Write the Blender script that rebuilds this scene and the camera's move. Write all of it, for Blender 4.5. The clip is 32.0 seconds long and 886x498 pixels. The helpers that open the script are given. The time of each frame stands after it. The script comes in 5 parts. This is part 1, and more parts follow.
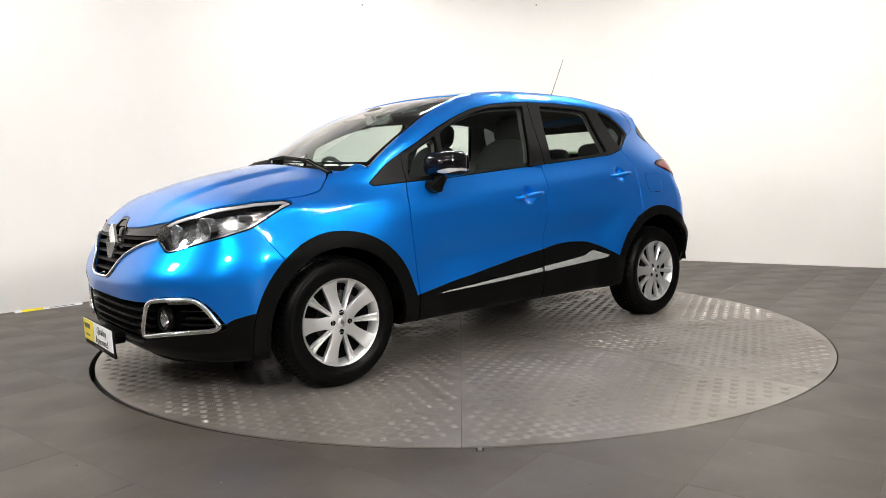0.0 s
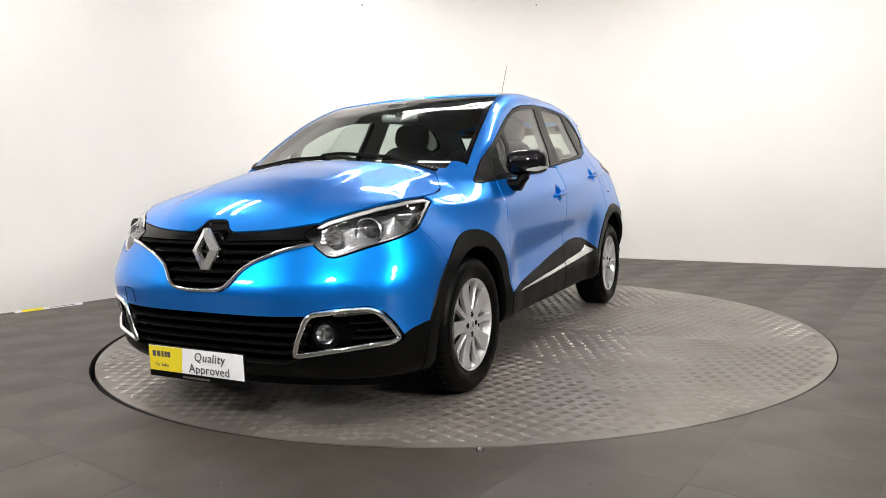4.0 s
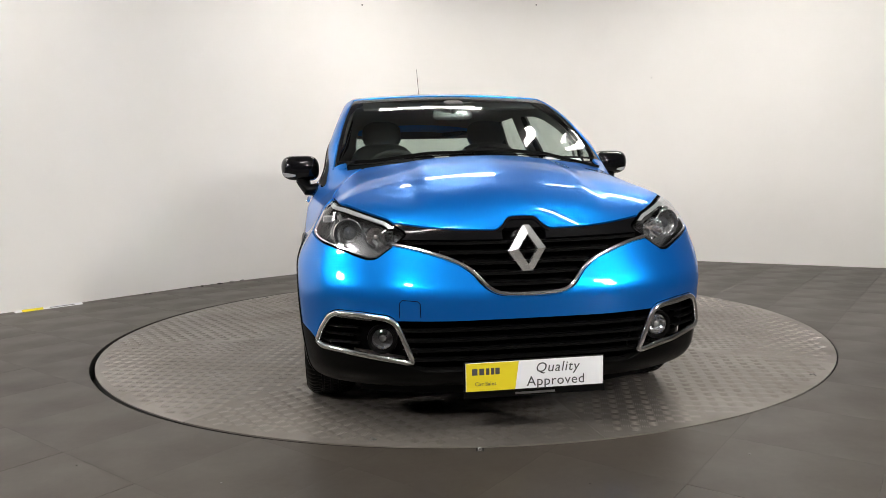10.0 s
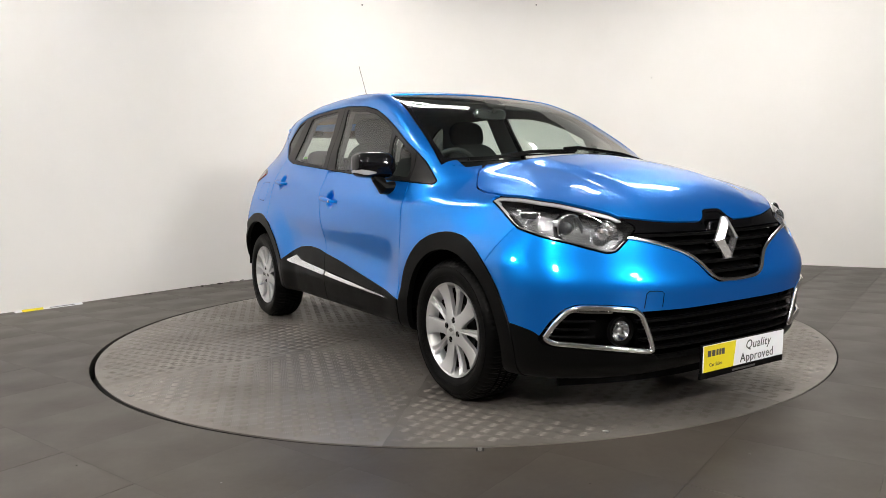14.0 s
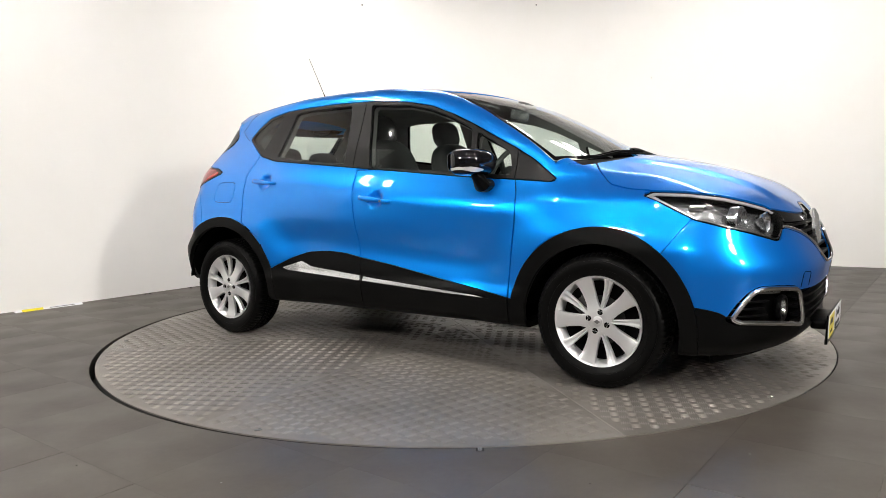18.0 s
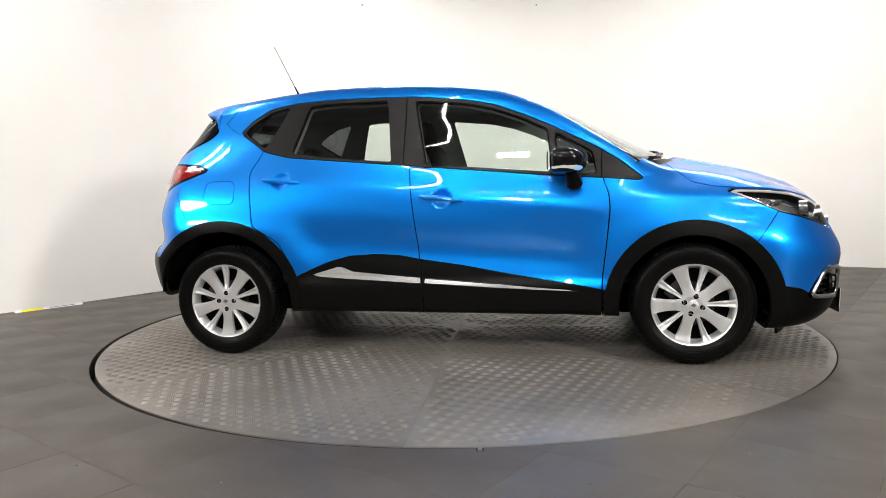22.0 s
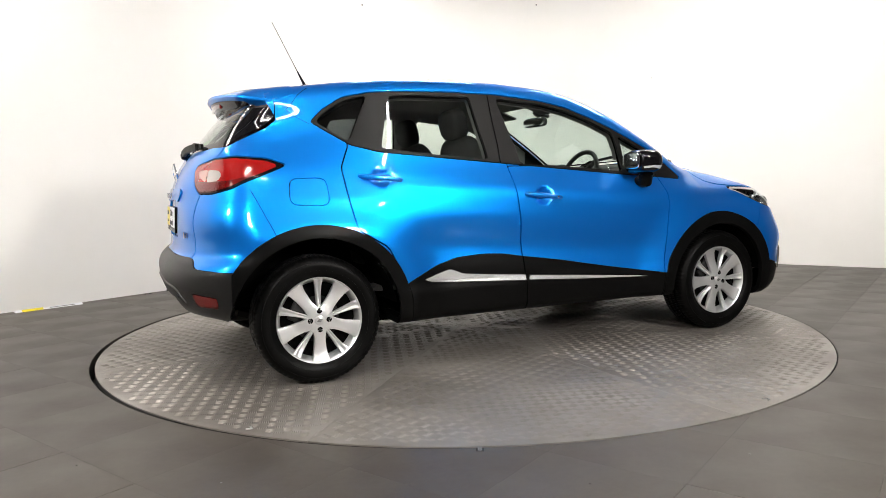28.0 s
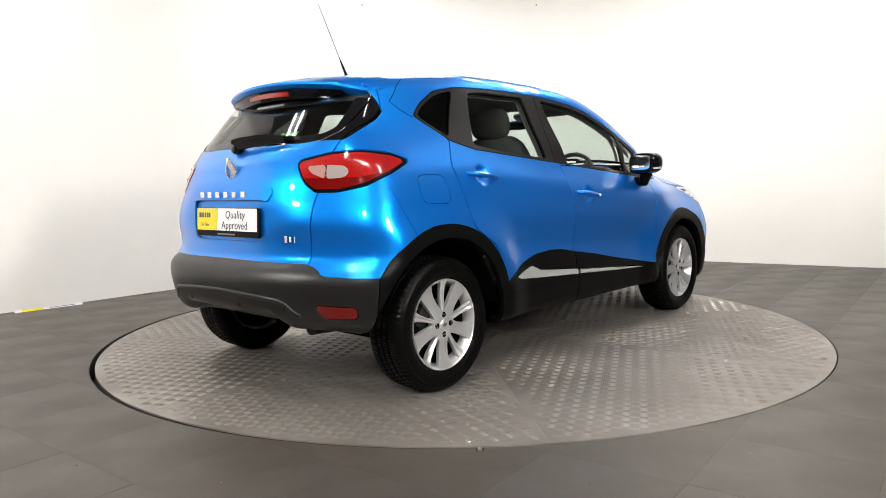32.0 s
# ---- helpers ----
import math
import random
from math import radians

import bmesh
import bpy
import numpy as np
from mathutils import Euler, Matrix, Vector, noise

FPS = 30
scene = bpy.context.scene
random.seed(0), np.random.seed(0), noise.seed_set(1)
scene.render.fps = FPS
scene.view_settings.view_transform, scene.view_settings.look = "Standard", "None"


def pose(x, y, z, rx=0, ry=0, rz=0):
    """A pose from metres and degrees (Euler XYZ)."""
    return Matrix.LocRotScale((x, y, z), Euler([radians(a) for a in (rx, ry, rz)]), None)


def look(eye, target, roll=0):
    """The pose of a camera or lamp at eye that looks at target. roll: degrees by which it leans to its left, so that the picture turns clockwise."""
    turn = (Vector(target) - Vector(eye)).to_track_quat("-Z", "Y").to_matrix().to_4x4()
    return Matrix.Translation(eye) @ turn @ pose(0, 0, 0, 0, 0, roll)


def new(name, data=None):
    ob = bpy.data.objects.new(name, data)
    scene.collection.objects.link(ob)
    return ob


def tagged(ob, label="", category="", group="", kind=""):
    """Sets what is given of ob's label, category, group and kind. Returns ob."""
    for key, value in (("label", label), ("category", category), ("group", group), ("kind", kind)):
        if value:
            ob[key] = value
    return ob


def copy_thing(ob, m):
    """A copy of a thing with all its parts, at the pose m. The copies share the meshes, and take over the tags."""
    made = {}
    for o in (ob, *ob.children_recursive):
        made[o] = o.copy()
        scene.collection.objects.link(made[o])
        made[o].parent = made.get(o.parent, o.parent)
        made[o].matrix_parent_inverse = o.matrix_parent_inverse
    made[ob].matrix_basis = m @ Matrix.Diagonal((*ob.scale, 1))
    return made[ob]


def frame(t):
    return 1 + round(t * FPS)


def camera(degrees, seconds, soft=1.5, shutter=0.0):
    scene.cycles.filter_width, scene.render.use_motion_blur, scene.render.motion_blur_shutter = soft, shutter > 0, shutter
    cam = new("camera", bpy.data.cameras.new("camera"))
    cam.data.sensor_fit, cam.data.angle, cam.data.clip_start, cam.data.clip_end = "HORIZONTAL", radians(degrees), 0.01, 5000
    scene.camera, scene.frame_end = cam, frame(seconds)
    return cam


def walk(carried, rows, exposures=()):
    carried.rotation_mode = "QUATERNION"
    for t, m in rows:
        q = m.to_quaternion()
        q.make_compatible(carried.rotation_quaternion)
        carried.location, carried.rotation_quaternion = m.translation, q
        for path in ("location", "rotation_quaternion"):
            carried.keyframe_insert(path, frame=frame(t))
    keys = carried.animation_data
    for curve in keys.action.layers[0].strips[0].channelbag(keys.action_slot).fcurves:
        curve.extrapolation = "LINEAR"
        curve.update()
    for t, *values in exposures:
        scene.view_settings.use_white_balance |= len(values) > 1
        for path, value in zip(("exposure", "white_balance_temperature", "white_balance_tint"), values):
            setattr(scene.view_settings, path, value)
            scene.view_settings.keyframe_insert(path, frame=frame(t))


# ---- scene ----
# A still camera in front of a turntable on which a car turns slowly.
cam = camera(64.16, 32.0, soft=0.7)
EYE = Vector((0.0, -4.7983, 0.9674))
YAW, PITCH, ROLL = radians(-1.299), radians(-5.235), -1.333
AIM = EYE + Vector((math.sin(YAW) * math.cos(PITCH), math.cos(YAW) * math.cos(PITCH), math.sin(PITCH)))
walk(cam, [(0.0, look(EYE, AIM, ROLL)), (32.0, look(EYE, AIM, ROLL))],
     exposures=[(0.0, 0.27), (3.5, 0.19), (6.0, -0.05), (9.0, -0.16), (12.0, -0.15), (14.5, 0.0), (18.0, 0.18), (20.0, 0.23), (25.0, 0.25), (32.0, 0.38)])

# The turning: degrees at the start and degrees a second, about the turntable's centre.
TURN_START, TURN_RATE = -139.15, 5.8888
DISC_R = 2.263
CAR_X, CAR_Y = 0.0779, -0.1160

# ---- world and light ----
world = bpy.data.worlds.new("world")
scene.world = world
world.use_nodes = True
world.node_tree.nodes["Background"].inputs[0].default_value = (0.5, 0.5, 0.5, 1)
world.node_tree.nodes["Background"].inputs[1].default_value = 0.02
LAMP = 48.0


# ---- materials ----
def principled(name, color, rough=0.5, metal=0.0, coat=0.0, spec=0.5):
    m = bpy.data.materials.new(name)
    m.use_nodes = True
    b = m.node_tree.nodes["Principled BSDF"]
    b.inputs["Base Color"].default_value = (*color, 1)
    b.inputs["Roughness"].default_value = rough
    b.inputs["Metallic"].default_value = metal
    b.inputs["Coat Weight"].default_value = coat
    b.inputs["Coat Roughness"].default_value = 0.03
    b.inputs["Specular IOR Level"].default_value = spec
    return m


def node(m, kind, **values):
    n = m.node_tree.nodes.new(kind)
    for key, value in values.items():
        n.inputs[key].default_value = value
    return n


def link(m, a, b):
    m.node_tree.links.new(a, b)


def coords(m):
    return m.node_tree.nodes.new("ShaderNodeTexCoord").outputs["Object"]


def vary(m, scale, low, high, detail=6.0, source=None):
    """Noise between two colours into the base colour; gives back the noise's value."""
    b = m.node_tree.nodes["Principled BSDF"]
    n = node(m, "ShaderNodeTexNoise", Scale=scale, Detail=detail, Roughness=0.6)
    link(m, source or coords(m), n.inputs["Vector"])
    r = m.node_tree.nodes.new("ShaderNodeValToRGB")
    r.color_ramp.elements[0].position, r.color_ramp.elements[1].position = 0.3, 0.7
    r.color_ramp.elements[0].color, r.color_ramp.elements[1].color = (*low, 1), (*high, 1)
    link(m, n.outputs["Fac"], r.inputs["Fac"])
    link(m, r.outputs["Color"], b.inputs["Base Color"])
    return n.outputs["Fac"]


def stained(m, low, high):
    """Broad stains that run on from piece to piece, a little grain, and a slight difference from piece to piece."""
    t = m.node_tree
    b = t.nodes["Principled BSDF"]
    place = t.nodes.new("ShaderNodeNewGeometry").outputs["Position"]
    broad = node(m, "ShaderNodeTexNoise", Scale=0.55, Detail=7.0, Roughness=0.62, Distortion=0.4)
    link(m, place, broad.inputs["Vector"])
    fine = node(m, "ShaderNodeTexNoise", Scale=34.0, Detail=6.0, Roughness=0.7)
    link(m, place, fine.inputs["Vector"])
    info = t.nodes.new("ShaderNodeObjectInfo")
    k = node(m, "ShaderNodeMath")
    k.operation = "MULTIPLY_ADD"
    link(m, fine.outputs["Fac"], k.inputs[0])
    k.inputs[1].default_value = 0.35
    link(m, broad.outputs["Fac"], k.inputs[2])
    j = node(m, "ShaderNodeMath")
    j.operation = "MULTIPLY_ADD"
    link(m, info.outputs["Random"], j.inputs[0])
    j.inputs[1].default_value = 0.07
    link(m, k.outputs[0], j.inputs[2])
    r = t.nodes.new("ShaderNodeValToRGB")
    r.color_ramp.elements[0].position, r.color_ramp.elements[1].position = 0.48, 0.92
    r.color_ramp.elements[0].color, r.color_ramp.elements[1].color = (*low, 1), (*high, 1)
    link(m, j.outputs[0], r.inputs["Fac"])
    link(m, r.outputs["Color"], b.inputs["Base Color"])


def own_coords(m):
    """Object coordinates moved by a random amount for each object."""
    info = m.node_tree.nodes.new("ShaderNodeObjectInfo")
    k = m.node_tree.nodes.new("ShaderNodeMath")
    k.operation = "MULTIPLY"
    k.inputs[1].default_value = 61.0
    link(m, info.outputs["Random"], k.inputs[0])
    add = m.node_tree.nodes.new("ShaderNodeVectorMath")
    add.operation = "ADD"
    link(m, coords(m), add.inputs[0])
    link(m, k.outputs[0], add.inputs[1])
    return add.outputs[0]


def rough_vary(m, scale, low, high):
    b = m.node_tree.nodes["Principled BSDF"]
    n = node(m, "ShaderNodeTexNoise", Scale=scale, Detail=5.0)
    link(m, coords(m), n.inputs["Vector"])
    r = m.node_tree.nodes.new("ShaderNodeMapRange")
    r.inputs["From Min"].default_value, r.inputs["From Max"].default_value = 0.3, 0.7
    r.inputs["To Min"].default_value, r.inputs["To Max"].default_value = low, high
    link(m, n.outputs["Fac"], r.inputs["Value"])
    link(m, r.outputs["Result"], b.inputs["Roughness"])


def bump(m, scale, strength, distance=0.002, detail=3.0):
    b = m.node_tree.nodes["Principled BSDF"]
    n = node(m, "ShaderNodeTexNoise", Scale=scale, Detail=detail)
    link(m, coords(m), n.inputs["Vector"])
    k = node(m, "ShaderNodeBump", Strength=strength, Distance=distance)
    link(m, n.outputs["Fac"], k.inputs["Height"])
    link(m, k.outputs["Normal"], b.inputs["Normal"])


def glass(name, tint, gloss=1.0, face=0.06):
    """A thin pane: tinted see-through with a clear surface gloss."""
    m = bpy.data.materials.new(name)
    m.use_nodes = True
    t = m.node_tree
    t.nodes.clear()
    out = t.nodes.new("ShaderNodeOutputMaterial")
    mix = t.nodes.new("ShaderNodeMixShader")
    see = t.nodes.new("ShaderNodeBsdfTransparent")
    see.inputs[0].default_value = (*tint, 1)
    shine = t.nodes.new("ShaderNodeBsdfGlossy")
    shine.inputs["Color"].default_value = (gloss, gloss, gloss, 1)
    shine.inputs["Roughness"].default_value = 0.02
    lw = t.nodes.new("ShaderNodeLayerWeight")
    lw.inputs["Blend"].default_value = 0.5
    p5 = t.nodes.new("ShaderNodeMath")
    p5.operation = "POWER"
    p5.inputs[1].default_value = 5.0
    ma = t.nodes.new("ShaderNodeMath")
    ma.operation = "MULTIPLY_ADD"
    ma.inputs[1].default_value, ma.inputs[2].default_value = 0.92, face
    t.links.new(lw.outputs["Facing"], p5.inputs[0])
    t.links.new(p5.outputs[0], ma.inputs[0])
    t.links.new(ma.outputs[0], mix.inputs[0])
    t.links.new(see.outputs[0], mix.inputs[1])
    t.links.new(shine.outputs[0], mix.inputs[2])
    t.links.new(mix.outputs[0], out.inputs[0])
    return m


def glow(name, color, strength):
    m = principled(name, (0.8, 0.8, 0.8))
    b = m.node_tree.nodes["Principled BSDF"]
    b.inputs["Emission Color"].default_value = (*color, 1)
    b.inputs["Emission Strength"].default_value = strength
    return m


# blue pearl paint: metal flake under clear coat
PAINT = principled("blue_pearl_paint", (0.0, 0.262, 0.81), 0.35, 1.0, 0.85)
_tree = PAINT.node_tree
_flake = _tree.nodes["Principled BSDF"]
_ground = _tree.nodes.new("ShaderNodeBsdfPrincipled")
_ground.inputs["Base Color"].default_value = (0.002, 0.112, 0.50, 1)
_ground.inputs["Roughness"].default_value = 0.5
_ground.inputs["Specular IOR Level"].default_value = 0.1
_ground.inputs["Coat Weight"].default_value = 0.85
_n = node(PAINT, "ShaderNodeTexVoronoi", Scale=900.0)
link(PAINT, coords(PAINT), _n.inputs["Vector"])
_k = node(PAINT, "ShaderNodeBump", Strength=0.06, Distance=0.0005)
link(PAINT, _n.outputs["Distance"], _k.inputs["Height"])
link(PAINT, _k.outputs["Normal"], _flake.inputs["Normal"])
for _b in (_flake, _ground):
    _b.inputs["Coat IOR"].default_value, _b.inputs["Coat Roughness"].default_value = 1.45, 0.015
_mix = node(PAINT, "ShaderNodeMixShader", Fac=0.62)
link(PAINT, _ground.outputs[0], _mix.inputs[1])
link(PAINT, _flake.outputs[0], _mix.inputs[2])
link(PAINT, _mix.outputs[0], _tree.nodes["Material Output"].inputs["Surface"])
PLASTIC = principled("black_grained_plastic", (0.0026, 0.0026, 0.0026), 0.42, 0.0, 0.0, 0.07)
rough_vary(PLASTIC, 6.0, 0.32, 0.44)
bump(PLASTIC, 700.0, 0.25, 0.0006)
BUMPER = principled("weathered_grey_black_plastic", (0.007, 0.007, 0.007), 0.38, 0.0, 0.0, 0.42)
vary(BUMPER, 5.0, (0.005, 0.005, 0.005), (0.009, 0.009, 0.009))
bump(BUMPER, 700.0, 0.25, 0.0006)
PIANO = principled("gloss_black", (0.004, 0.004, 0.005), 0.06, 0.0, 0.0, 0.35)
BAR = principled("grille_gloss_black", (0.003, 0.003, 0.0035), 0.10, 0.0, 0.0, 0.3)
SATIN = principled("satin_black", (0.0045, 0.0042, 0.0042), 0.4, 0.0, 0.0, 0.22)
DARK = principled("dark_underside", (0.002, 0.002, 0.002), 0.9, 0.0, 0.0, 0.02)
CHROME = principled("chrome", (0.82, 0.83, 0.85), 0.09, 1.0)
rough_vary(CHROME, 9.0, 0.06, 0.14)
ALLOY = principled("silver_wheel_paint", (0.60, 0.605, 0.615), 0.34, 0.72, 0.3)
STRIPCHROME = principled("satin_chrome_strip", (0.86, 0.87, 0.88), 0.22, 0.75)
IRON = principled("dark_cast_iron", (0.03, 0.03, 0.03), 0.5, 0.6)
RUBBER = principled("tyre_rubber", (0.0018, 0.0018, 0.0018), 0.4, 0.0, 0.0, 0.08)
rough_vary(RUBBER, 14.0, 0.30, 0.5)
CLOTH = principled("dark_seat_cloth", (0.03, 0.03, 0.032), 0.95)
bump(CLOTH, 420.0, 0.5, 0.002)
TRIM = principled("grey_cabin_plastic", (0.035, 0.035, 0.036), 0.6)
PANE = glass("window_glass", (0.80, 0.86, 0.82), 1.0, 0.045)
SCREEN = glass("windscreen_glass", (0.74, 0.82, 0.78), 1.0, 0.035)
REARPANE = glass("rear_window_glass", (0.62, 0.68, 0.64), 1.0, 0.03)
PRIVACY = glass("privacy_glass", (0.10, 0.11, 0.11), 0.55)
LENS = glass("clear_lens", (0.95, 0.96, 0.97))
RED = principled("red_lens", (0.25, 0.004, 0.004), 0.08, 0.0, 1.0)
DEEPRED = principled("deep_red_lens", (0.11, 0.002, 0.002), 0.08, 0.0, 1.0)
for _m in (RED, DEEPRED):
    _n = node(_m, "ShaderNodeTexVoronoi", Scale=55.0)
    link(_m, coords(_m), _n.inputs["Vector"])
    _k = node(_m, "ShaderNodeBump", Strength=0.14, Distance=0.003)
    link(_m, _n.outputs["Distance"], _k.inputs["Height"])
    link(_m, _k.outputs["Normal"], _m.node_tree.nodes["Principled BSDF"].inputs["Normal"])
WHITELENS = principled("white_lens", (0.50, 0.44, 0.42), 0.15, 0.55, 1.0)
_n = node(WHITELENS, "ShaderNodeTexVoronoi", Scale=60.0)
link(WHITELENS, coords(WHITELENS), _n.inputs["Vector"])
_k = node(WHITELENS, "ShaderNodeBump", Strength=0.25, Distance=0.004)
link(WHITELENS, _n.outputs["Distance"], _k.inputs["Height"])
link(WHITELENS, _k.outputs["Normal"], WHITELENS.node_tree.nodes["Principled BSDF"].inputs["Normal"])
GLASSBALL = principled("projector_glass", (0.05, 0.052, 0.056), 0.03, 0.0, 1.0)
BADGE = principled("bright_badge_chrome", (0.85, 0.86, 0.87), 0.2, 0.85)
REFLECTOR = principled("lamp_reflector", (0.75, 0.76, 0.78), 0.16, 1.0)
HOUSING = principled("lamp_housing", (0.30, 0.303, 0.308), 0.26, 0.8)
SILVER = principled("silver_lamp_trim", (0.55, 0.555, 0.565), 0.3, 0.5)
TRIMCHROME = principled("bright_trim_chrome", (0.86, 0.87, 0.89), 0.14, 1.0)
LINER = principled("grey_headlining", (0.15, 0.148, 0.143), 0.9)
bump(LINER, 500.0, 0.2, 0.001)
CLEAR = principled("clear_indicator_lens", (0.72, 0.73, 0.74), 0.18, 0.4, 0.5)
GREENPRINT = principled("green_print", (0.16, 0.55, 0.05), 0.5)
PINK = principled("pale_red_lens", (0.42, 0.22, 0.20), 0.1, 0.3, 1.0)
PLATEWHITE = principled("white_plate", (0.76, 0.77, 0.80), 0.35)
PLATEYELLOW = principled("yellow_plate", (0.70, 0.58, 0.02), 0.35)
INK = principled("dark_grey_print", (0.06, 0.06, 0.065), 0.5)
STEEL = principled("dark_steel", (0.22, 0.22, 0.22), 0.4, 0.9)
WALL = principled("white_wall_paint", (0.82, 0.80, 0.77), 0.75)
vary(WALL, 0.9, (0.80, 0.785, 0.755), (0.84, 0.825, 0.80))
bump(WALL, 60.0, 0.08, 0.002)
CEIL = principled("dark_ceiling", (0.14, 0.14, 0.14), 0.7)
vary(CEIL, 1.5, (0.11, 0.11, 0.11), (0.17, 0.17, 0.165))
FLOOR = principled("grey_floor_tile", (0.06, 0.057, 0.054), 0.42, 0.0, 0.0, 0.35)
stained(FLOOR, (0.036, 0.030, 0.0245), (0.067, 0.0575, 0.048))
bump(FLOOR, 160.0, 0.12, 0.001)
rough_vary(FLOOR, 2.5, 0.36, 0.52)
PLATE = principled("worn_steel_plate", (0.2, 0.195, 0.19), 0.42, 0.55, 0.0, 0.3)
vary(PLATE, 1.6, (0.155, 0.14, 0.125), (0.31, 0.286, 0.262), 10.0, own_coords(PLATE))
bump(PLATE, 220.0, 0.2, 0.001)
rough_vary(PLATE, 2.2, 0.32, 0.52)
TREAD = principled("bright_tread_steel", (0.34, 0.33, 0.32), 0.38, 0.6, 0.0, 0.3)
vary(TREAD, 1.3, (0.145, 0.132, 0.119), (0.33, 0.305, 0.28), 10.0)
rough_vary(TREAD, 1.1, 0.28, 0.52)
PIT = principled("dark_pit", (0.015, 0.014, 0.013), 0.8)
GLOW = glow("lit_diffuser", (1.0, 0.955, 0.908), LAMP)
TUBE = glow("lit_tube", (1.0, 0.955, 0.90), 190.0)
FLOOD = glow("lit_flood", (1.0, 0.955, 0.90), 185.0)
WHITEMETAL = principled("white_fitting", (0.7, 0.7, 0.7), 0.4)


# ---- mesh helpers ----
def mesh_object(name, verts, faces, material, parent=None, smooth=True, normals=None):
    me = bpy.data.meshes.new(name)
    me.from_pydata([tuple(v) for v in np.asarray(verts, float).tolist()], [], [tuple(f) for f in (faces.tolist() if hasattr(faces, "tolist") else faces)])
    me.materials.append(material)
    if smooth:
        me.shade_smooth()
    if normals is not None:
        me.normals_split_custom_set_from_vertices([tuple(v) for v in normals.tolist()])
    ob = new(name, me)
    if parent is not None:
        ob.parent = parent
    return ob


def part(name, bm, material, parent, label="", smooth=False):
    """A bmesh as one mesh object under a thing or a part."""
    me = bpy.data.meshes.new(name)
    bmesh.ops.recalc_face_normals(bm, faces=bm.faces)
    bm.to_mesh(me)
    bm.free()
    me.materials.append(material)
    if smooth:
        me.shade_smooth()
        me.set_sharp_from_angle(angle=radians(35))
    ob = new(name, me)
    ob.parent = parent
    if label:
        tagged(ob, label)
    return ob


def box(bm, m, sx, sy, sz, bevel=0.0):
    r = bmesh.ops.create_cube(bm, size=1.0, matrix=m @ Matrix.Diagonal((sx, sy, sz, 1)))
    if bevel:
        es = list({e for v in r["verts"] for e in v.link_edges})
        bmesh.ops.bevel(bm, geom=es, offset=bevel, segments=2, profile=0.6, affect="EDGES")
    return bm


def boxed(sx, sy, sz, m=None, bevel=0.0):
    return box(bmesh.new(), m or Matrix(), sx, sy, sz, bevel)


def lathe(bm, profile, m, steps=48, closed=True):
    """Spins (radius, height) about the local z axis."""
    rings = []
    for i in range(steps):
        a = 2 * math.pi * i / steps
        rings.append([bm.verts.new(m @ Vector((r * math.cos(a), r * math.sin(a), h))) for r, h in profile])
    for i in range(steps):
        a, b = rings[i], rings[(i + 1) % steps]
        for j in range(len(profile) - 1):
            if profile[j][0] < 1e-6 and profile[j + 1][0] < 1e-6:
                continue
            try:
                bm.faces.new((a[j], b[j], b[j + 1], a[j + 1]))
            except ValueError:
                pass
    bmesh.ops.remove_doubles(bm, verts=bm.verts, dist=1e-6)
    return bm


def tube(bm, points, radius, steps=8, squash=1.0):
    """A round bar along points; radius is a number or one for each point."""
    pts = [Vector(p) for p in points]
    rad = radius if isinstance(radius, (list, tuple)) else [radius] * len(pts)
    rings = []
    for i, p in enumerate(pts):
        d = (pts[min(i + 1, len(pts) - 1)] - pts[max(i - 1, 0)]).normalized()
        q = d.to_track_quat("Z", "Y")
        rings.append([bm.verts.new(p + q @ Vector((rad[i] * math.cos(2 * math.pi * k / steps), squash * rad[i] * math.sin(2 * math.pi * k / steps), 0))) for k in range(steps)])
    for a, b in zip(rings, rings[1:]):
        for k in range(steps):
            bm.faces.new((a[k], a[(k + 1) % steps], b[(k + 1) % steps], b[k]))
    bm.faces.new(rings[0][::-1])
    bm.faces.new(rings[-1])
    return bm


def prism(bm, outline, m, depth):
    """A flat outline (x, y) given a depth along local z."""
    low = [bm.verts.new(m @ Vector((x, y, 0))) for x, y in outline]
    high = [bm.verts.new(m @ Vector((x, y, depth))) for x, y in outline]
    bm.faces.new(low[::-1])
    bm.faces.new(high)
    n = len(low)
    for i in range(n):
        bm.faces.new((low[i], low[(i + 1) % n], high[(i + 1) % n], high[i]))
    return bm


def lettering(name, body, size, m, material, parent, align="CENTER", shear=0.0, space=1.0, depth=0.0005):
    cu = bpy.data.curves.new(name, "FONT")
    cu.body, cu.size, cu.align_x, cu.align_y, cu.extrude, cu.shear, cu.space_character = body, size, align, "CENTER", depth, shear, space
    cu.resolution_u = 3
    tmp = new(name + "_curve", cu)
    me = bpy.data.meshes.new_from_object(tmp.evaluated_get(bpy.context.evaluated_depsgraph_get()))
    bpy.data.objects.remove(tmp)
    bpy.data.curves.remove(cu)
    me.materials.clear()
    me.materials.append(material)
    me.transform(m)
    ob = new(name, me)
    ob.parent = parent
    return ob


